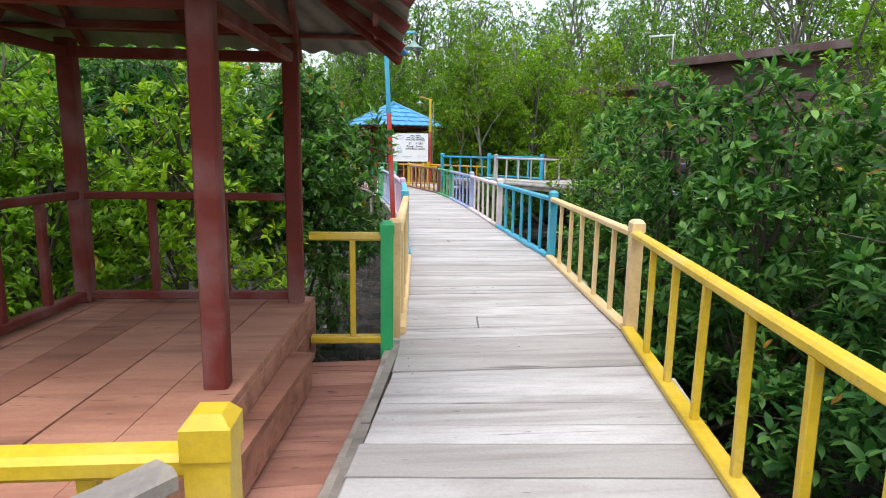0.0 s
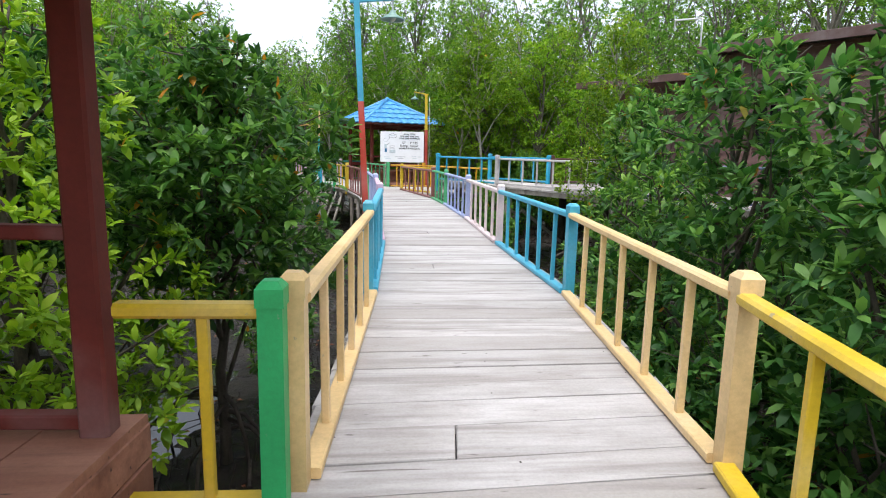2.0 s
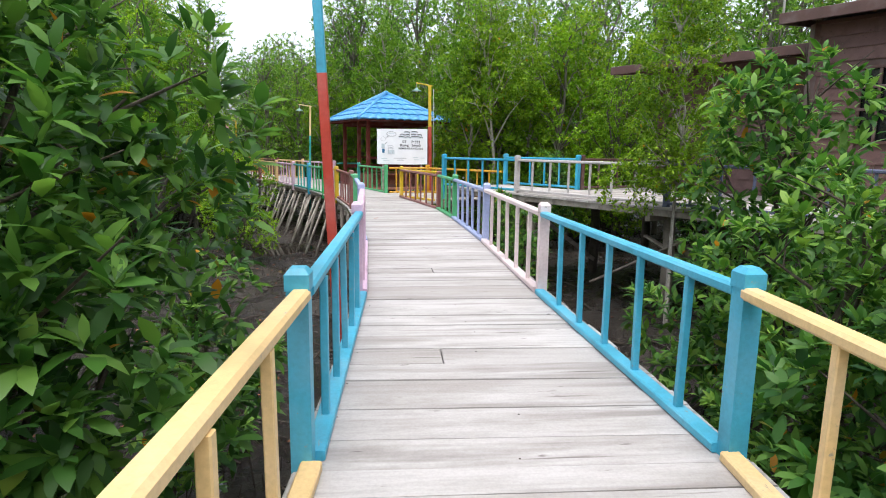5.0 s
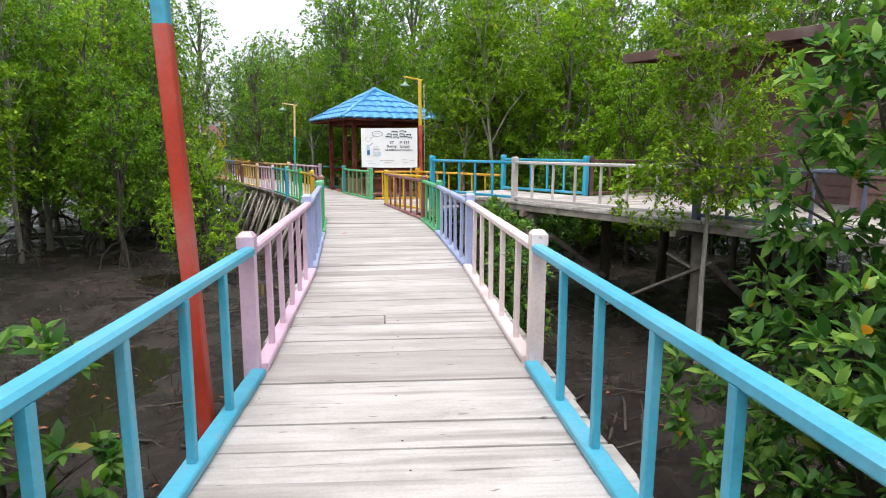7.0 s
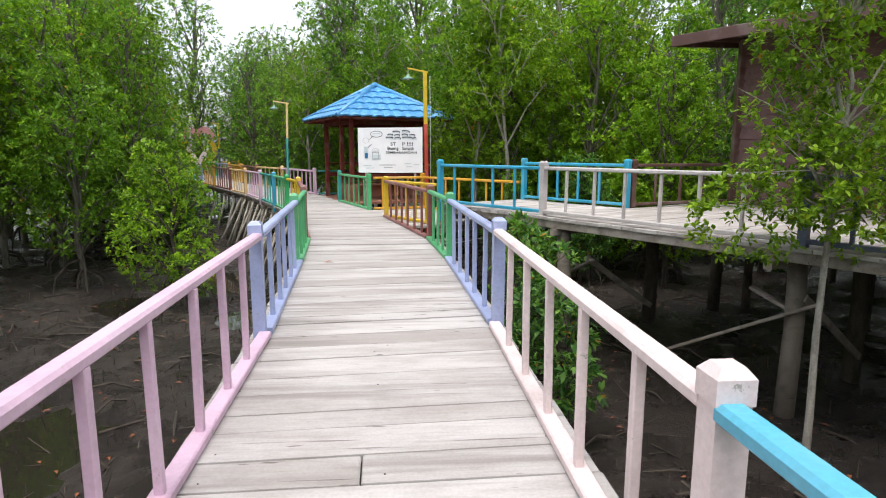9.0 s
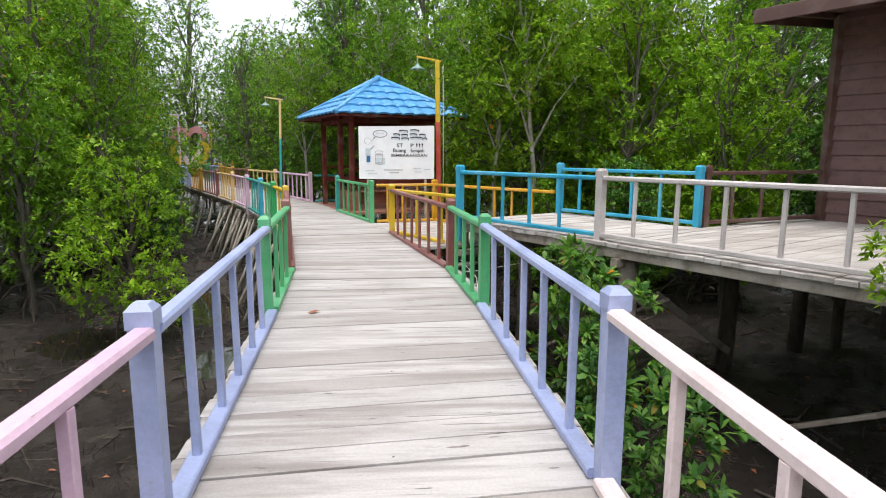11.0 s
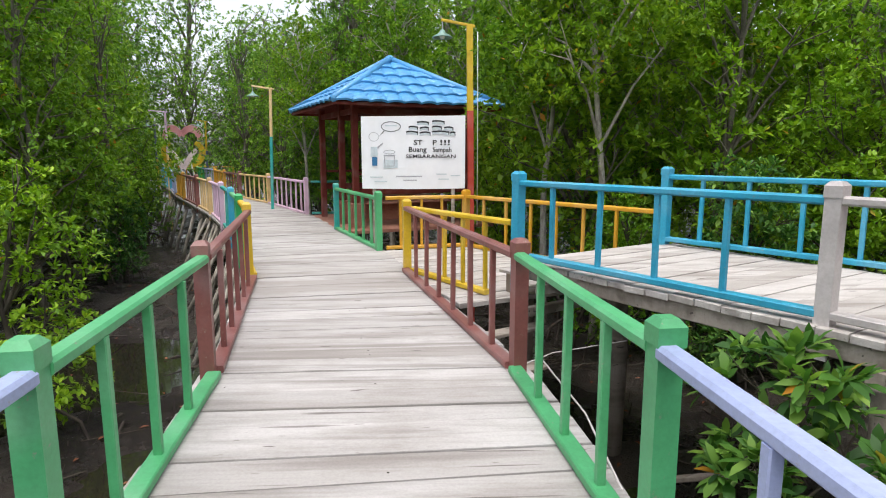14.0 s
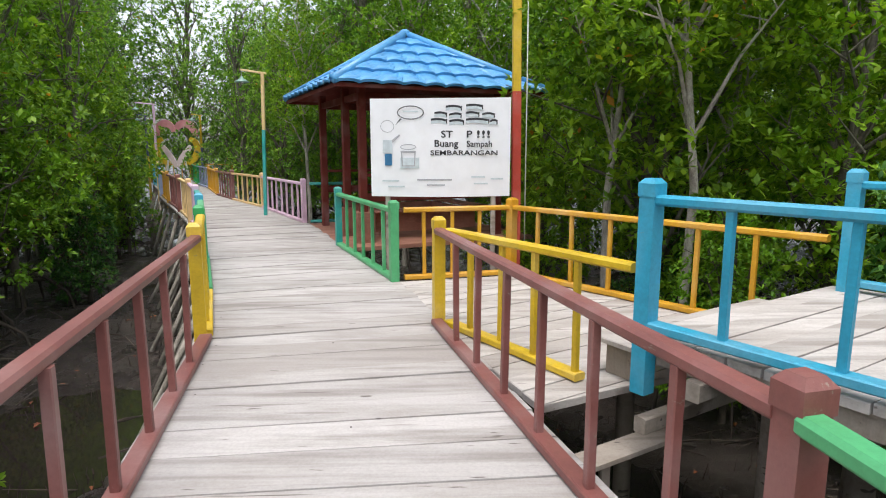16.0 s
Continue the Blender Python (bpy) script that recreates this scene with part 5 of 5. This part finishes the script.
    for x, y, s in [(14.5, 20.5, 0.95), (16.5, 16.0, 0.9), (14.2, 25.8, 0.95), (11.2, 27.4, 0.85), (17.5, 24.0, 1.0), (13.2, 31.0, 0.9), (15.6, 11.6, 0.8), (18.0, 30.0, 1.0), (9.0, 33.5, 0.85), (6.0, 36.5, 1.05), (2.6, 38.5, 1.1), (-1.2, 41.5, 1.1), (5.2, 43.5, 1.2), (13.5, 41.0, 1.15), (0.8, 46.5, 1.2), (16.5, 35.5, 1.15), (10.5, 38.5, 0.9), (17.0, 7.0, 0.75), (12.0, 3.0, 0.6),
                    (-11.5, 37.5, 0.75), (-10.8, 31.2, 0.72), (-17.8, 56.0, 1.3), (-15.0, 60.0, 1.35), (-17.2, 52.5, 1.2), (-11.0, 59.0, 0.76), (-8.5, 59.0, 0.76), (-6.0, 58.5, 0.74), (-19.0, 50.0, 1.3), (-16.8, 44.0, 1.15), (-16.0, 47.8, 1.1), (-13.4, 33.0, 0.9), (-3.4, 57.0, 1.1), (-21.0, 56.0, 1.4), (17.5, 28.0, 1.15), (20.5, 22.5, 1.2), (22.5, 17.5, 1.15), (20.0, 12.5, 1.0), (23.0, 27.0, 1.3),
                    (-11.0, 22.5, 0.72), (-12.5, 16.0, 0.72), (-11.5, 9.5, 0.68), (-10.2, 3.0, 0.62), (-13.0, 28.0, 0.75),
                    (-11.6, 20.2, 0.70), (-9.6, 26.6, 0.68), (-9.0, 31.8, 0.66), (-11.2, 36.6, 0.72), (-14.5, 33.5, 0.85), (-16.0, 39.0, 0.9), (-16.4, 50.5, 0.9), (-13.2, 55.5, 0.85), (-14.0, 43.2, 0.85), (-7.0, 50.0, 0.9), (-12.6, 39.4, 0.62), (-4.6, 42.5, 0.7), (-7.2, 46.0, 0.84), (-8.4, 54.6, 0.88), (-14.2, 46.2, 0.84)]:
        plant(TALL[made_of(x)], x, y, s, rnd.uniform(0, 6))
    # the wood around, thinning outwards
    made = 0
    spots = []
    while made < 36:
        x, y = rnd.uniform(-17, 19), rnd.uniform(-7, 54)
        s = rnd.uniform(0.85, 1.2)
        if free(x, y, 2.4) and not (-8.5 < x < 0 and 9.5 < y < 27) and all((x - u) ** 2 + (y - v) ** 2 > 4.6 for u, v in spots):
            spots.append((x, y))
            plant(MID[made % 3], x, y, s, rnd.uniform(0, 6))
            made += 1
    for x, y, s in [(-6.9, 51.5, 0.62), (-15.5, 48.5, 0.66), (-15.5, 45.0, 0.7), (-5.0, 47.5, 0.7), (-10.6, 56.0, 0.8), (-16.0, 51.0, 0.85), (-6.5, 53.5, 0.85), (-1.5, 44.0, 0.72), (-13.8, 40.5, 0.55), (-2.0, 39.5, 0.6)]:
        plant(TALL[0], x, y, s * 1.12, rnd.uniform(0, 6))
        plant(MID[1 if s < 0.7 else 0], x + 1.2, y - 1.0, 0.85, rnd.uniform(0, 6))
    made, spots = 0, []
    while made < 42:
        a, r = rnd.gauss(1.57, 1.0), rnd.uniform(14, 36)
        x, y = 0 + r * math.cos(a) * 0.9, 24 + r * math.sin(a) * 1.15
        if free(x, y, 4.0) and not (-0.46 < math.atan2(x - 1, y - 12) < -0.27 and y > 30) and all((x - u) ** 2 + (y - v) ** 2 > 7.5 for u, v in spots):
            spots.append((x, y))
            s = rnd.uniform(0.72, 1.02) if y > 20 else rnd.uniform(0.6, 0.85)
            plant(TALL[made % 2], x, y, s, rnd.uniform(0, 6))
            made += 1


planting()


# ---- breathing roots and dead twigs in the mud ----
def mud_debris(name, label, mat, count, seed, standing):
    rng = np.random.default_rng(seed)
    mid = np.stack([rng.uniform(-5.5, 6.5, count * 3), rng.uniform(2.5, 33.0, count * 3)], 1)
    patch = np.array([noise.noise((x * 0.8, y * 0.8, seed)) for x, y in mid])
    mid = mid[patch > -0.05][:count]
    n = len(mid)
    z = np.array([MUD_Z + ground_height(x, y) for x, y in mid])
    a = rng.uniform(0, 6.28, n)
    if standing:
        d = np.stack([rng.normal(0, 0.22, n), rng.normal(0, 0.22, n), np.ones(n)], 1)
        ln, w = rng.uniform(0.06, 0.24, n), rng.uniform(0.006, 0.013, n)
        foot = -0.03
    else:
        d = np.stack([np.cos(a), np.sin(a), rng.normal(0.04, 0.12, n)], 1)
        ln, w = rng.uniform(0.12, 0.75, n) ** 1.2, rng.uniform(0.005, 0.015, n)
        foot = 0.012
    p = np.concatenate([mid, z[:, None] + foot], 1)
    q = p + d * ln[:, None]
    e = np.cross(d, np.array([0.31, 0.52, 0.2]))
    e /= np.linalg.norm(e, axis=1, keepdims=True)
    f = np.cross(d, e)
    f /= np.linalg.norm(f, axis=1, keepdims=True)
    ring = [e * math.cos(k * 2.0944) + f * math.sin(k * 2.0944) for k in range(3)]
    vs = np.stack([p + r * w[:, None] for r in ring] + [q + r * w[:, None] * 0.4 for r in ring], 1).reshape(-1, 3)
    quads = np.array([[0, 1, 4, 3], [1, 2, 5, 4], [2, 0, 3, 5]])
    faces = (np.arange(n)[:, None, None] * 6 + quads[None]).reshape(-1, 4)
    tagged(new(name, array_mesh(name, vs, faces, mat)), label, "roots" if standing else "twigs", kind="stuff")


mud_debris("breathing_roots", "short dark breathing roots standing up from wet mud", ROOT, 2600, 3, True)
mud_debris("dead_twigs", "grey dead twigs and roots lying on the mud", BARK_DARK, 1500, 4, False)


# ---- litter on the mud and boards ----
def litter():
    rnd = random.Random(9)
    verts, faces = [], []
    for i in range(900):
        x, y = rnd.uniform(-9, 9), rnd.uniform(-1, 32)
        z = MUD_Z + max(-0.13, ground_height(x, y)) + 0.012
        a, l, w = rnd.uniform(0, 6.28), rnd.uniform(0.035, 0.065), rnd.uniform(0.018, 0.028)
        c, s = math.cos(a), math.sin(a)
        k = len(verts)
        verts += [(x, y, z), (x + c * l - s * w, y + s * l + c * w, z + 0.02), (x + 2 * c * l, y + 2 * s * l, z), (x + c * l + s * w, y + s * l - c * w, z + 0.015)]
        faces.append((k, k + 1, k + 2, k + 3))
    solo("leaf_litter", (verts, faces), LEAF_DRY, "scattered fallen leaves on the mud", "leaf litter", kind="stuff")
    # breathing roots and sticks
    shapes = []
    for i in range(900):
        x, y = rnd.uniform(-8, 9), rnd.uniform(0, 32)
        h = rnd.uniform(0.05, 0.2) + ground_height(x, y)
        shapes.append(tube([(x, y, MUD_Z - 0.3), (x + rnd.uniform(-0.05, 0.05), y + rnd.uniform(-0.05, 0.05), MUD_Z + h)], [0.014, 0.006], 4))
    for i in range(320):
        x, y, a, l = rnd.uniform(-8, 9), rnd.uniform(0, 32), rnd.uniform(0, 6.28), rnd.uniform(0.3, 1.1)
        z = MUD_Z + ground_height(x, y) + 0.02
        shapes.append(tube([(x, y, z), (x + l * math.cos(a) / 2, y + l * math.sin(a) / 2, z + rnd.uniform(0, 0.15)), (x + l * math.cos(a), y + l * math.sin(a), z - 0.02)], [0.02, 0.017, 0.01], 5))
    solo("mud_roots", joined(*shapes), ROOT, "breathing roots and dead sticks standing in mud", "roots", kind="stuff")
    for x, y, a in ((0.45, 17.36, 0.3),):
        c, s = math.cos(a), math.sin(a)
        pts = [(-0.06, 0, 0.004), (-0.02, 0.03, 0.012), (0.03, 0.028, 0.022), (0.07, 0.0, 0.008), (0.03, -0.028, 0.02), (-0.02, -0.03, 0.01)]
        solo("fallen_leaf", ([(x + c * u - s * v, y + s * u + c * v, 0.004 + w) for u, v, w in pts], [(0, 1, 5), (1, 2, 4, 5), (2, 3, 4)]), LEAF_DRY, "curled orange-brown fallen leaf on the planks", "leaf", (x, y, 0.004), group="fallen leaves")


litter()


# ---- planks of the boardwalk, landing, deck and platform ----
def plank(parent, corners, z0, z1, mat, rnd, tip=0.006, lip=0.0):
    dz = rnd.uniform(-tip, tip)
    part("plank", slab(corners, z0 + dz, z1 + dz, lip=lip), mat, parent)


def planks():
    rnd = random.Random(3)
    floor = thing("floor", "bleached grey timber boardwalk of uneven cross planks", "floor", kind="structure")
    nails = []
    s = 0.05
    while s < WALK_LENGTH - 0.3:
        w = rnd.choice((0.22, 0.27, 0.29, 0.32, 0.36))
        g = rnd.uniform(0.002, 0.010)
        a0, b0 = along(PAIRS, s)
        a1, b1 = along(PAIRS, s + w - g)
        o0, o1 = (a0 - b0).normalized(), (a1 - b1).normalized()
        ja, jb = 0.10 + rnd.uniform(-0.015, 0.02), 0.10 + rnd.uniform(-0.015, 0.02)
        # beside the first shelter the boards stop at the inner edge
        if a0.y < 3.6:
            ja = -0.062 + rnd.uniform(-0.012, 0.02)
        a0, a1, b0, b1 = a0 + o0 * ja, a1 + o1 * ja, b0 - o0 * jb, b1 - o1 * jb
        sk = rnd.uniform(-0.008, 0.008)
        up = (a1 - a0).normalized()
        a0, b0 = a0 + up * (sk + rnd.uniform(0, 0.007)), b0 - up * (sk - rnd.uniform(0, 0.007))
        if rnd.random() < 0.05:
            t = rnd.uniform(0.3, 0.7)
            m0, m1, e = a0.lerp(b0, t), a1.lerp(b1, t), (b0 - a0).normalized() * 0.004
            plank(floor, [a0, m0 - e, m1 - e, a1], -0.045, 0.0, BOARD, rnd, lip=0.008)
            plank(floor, [m0 + e, b0, b1, m1 + e], -0.045, 0.0, BOARD, rnd, lip=0.008)
        else:
            plank(floor, [a0, b0, b1, a1], -0.045, 0.0, BOARD, rnd, lip=0.008)
        for t, q in ((0.5, 0.8), (0.07, 0.6), (0.93, 0.6)):
            for f in (0.25, 0.75):
                if rnd.random() < 0.2:
                    p = a0.lerp(a1, f).lerp(b0.lerp(b1, f), t + rnd.uniform(-0.03, 0.03))
                    nails.append(lathe((p.x, p.y, 0.0025), [(0.008 * q, 0.0), (0.006 * q, 0.002)], 6))
        s += w
    solo("nail_heads", joined(*nails), ROOT, "dark rusty nail heads in the planks", "nails", kind="stuff")
    edge_board = thing("edge_floor", "dark grey weathered board along the boardwalk edge", "floor", kind="structure")
    for y in (-1.8, -0.4, 1.0, 2.4):
        e = lambda q: -0.27 + (q - 1.62) * 0.159
        plank(edge_board, [(e(y) + 0.005, y), (e(y) + 0.06, y), (e(y + 1.38) + 0.065, y + 1.38), (e(y + 1.38) + 0.0, y + 1.38)], -0.12, -0.03, DARK_BEAM, rnd)
    # red stained strip beside the first shelter
    strip = thing("red_floor", "red stained planks between boardwalk and shelter", "floor", kind="structure")
    y = -0.2
    while y < 3.62:
        w = rnd.choice((0.2, 0.24, 0.28))
        edge = lambda q: -0.27 + (q - 1.62) * 0.159 + 0.05
        plank(strip, [(-0.82 + 0.06 * y, y), (edge(y) + rnd.uniform(-0.02, 0.0), y + 0.03), (edge(y + w), y + w + 0.02), (-0.82 + 0.06 * y, y + w - 0.008)], -0.165, -0.125, RED_BOARD, rnd)
        y += w
    # platform boards run along the shelter
    shear = lambda u, y: (u + 0.085 * (y - 3.94), y)
    u = -2.42
    while u < -0.62:
        w = rnd.choice((0.24, 0.29, 0.34))
        v = min(u + w - rnd.uniform(0.006, 0.012), -0.55)
        if -0.55 - v < 0.1:
            v = -0.55
        k = rnd.uniform(-0.006, 0.006)
        part("platform_board", slab([shear(u, 0.75), shear(v + k, 0.75), shear(v - k if v < -0.55 else v, 3.935), shear(u, 3.935)], 0.27, 0.31 + rnd.uniform(-0.004, 0.004)), RED_LONG, shelter, "terracotta stained platform board")
        u = v + 0.008
        if v == -0.55:
            break
    deck = thing("deck_floor", "raised grey plank deck leading to the huts", "floor", kind="structure")
    s = -2.9
    while s < 10.4:
        w = rnd.choice((0.19, 0.22, 0.25))
        n1 = 2.22 if s < -0.15 else 4.95
        plank(deck, [D(s, -0.10 + rnd.uniform(-0.02, 0.02)), D(s + w - 0.008, -0.10), D(s + w - 0.008, n1), D(s, n1)], DZ - 0.05, DZ, DECK_BOARD, rnd)
        s += w
    land = thing("landing_floor", "grey plank landing between boardwalk and raised deck", "floor", kind="structure")
    poly = [(-4.95, -0.22), (-3.08, -0.60), (-3.02, 2.25), (-6.27, 1.80), (-6.75, 0.18)]

    def span(s):
        cut = []
        for (s0, n0), (s1, n1) in zip(poly, poly[1:] + poly[:1]):
            if (s0 - s) * (s1 - s) <= 0 and s0 != s1:
                cut.append(n0 + (n1 - n0) * (s - s0) / (s1 - s0))
        return min(cut), max(cut)
    s = -6.7
    while s < -3.12:
        w = 0.22
        e = min(s + w - 0.008, -3.05)
        (l0, h0), (l1, h1) = span(s), span(e)
        plank(land, [D(s, l0), D(e, l1), D(e, h1), D(s, h0)], -0.055, -0.006, DECK_BOARD, rnd)
        s += w


planks()
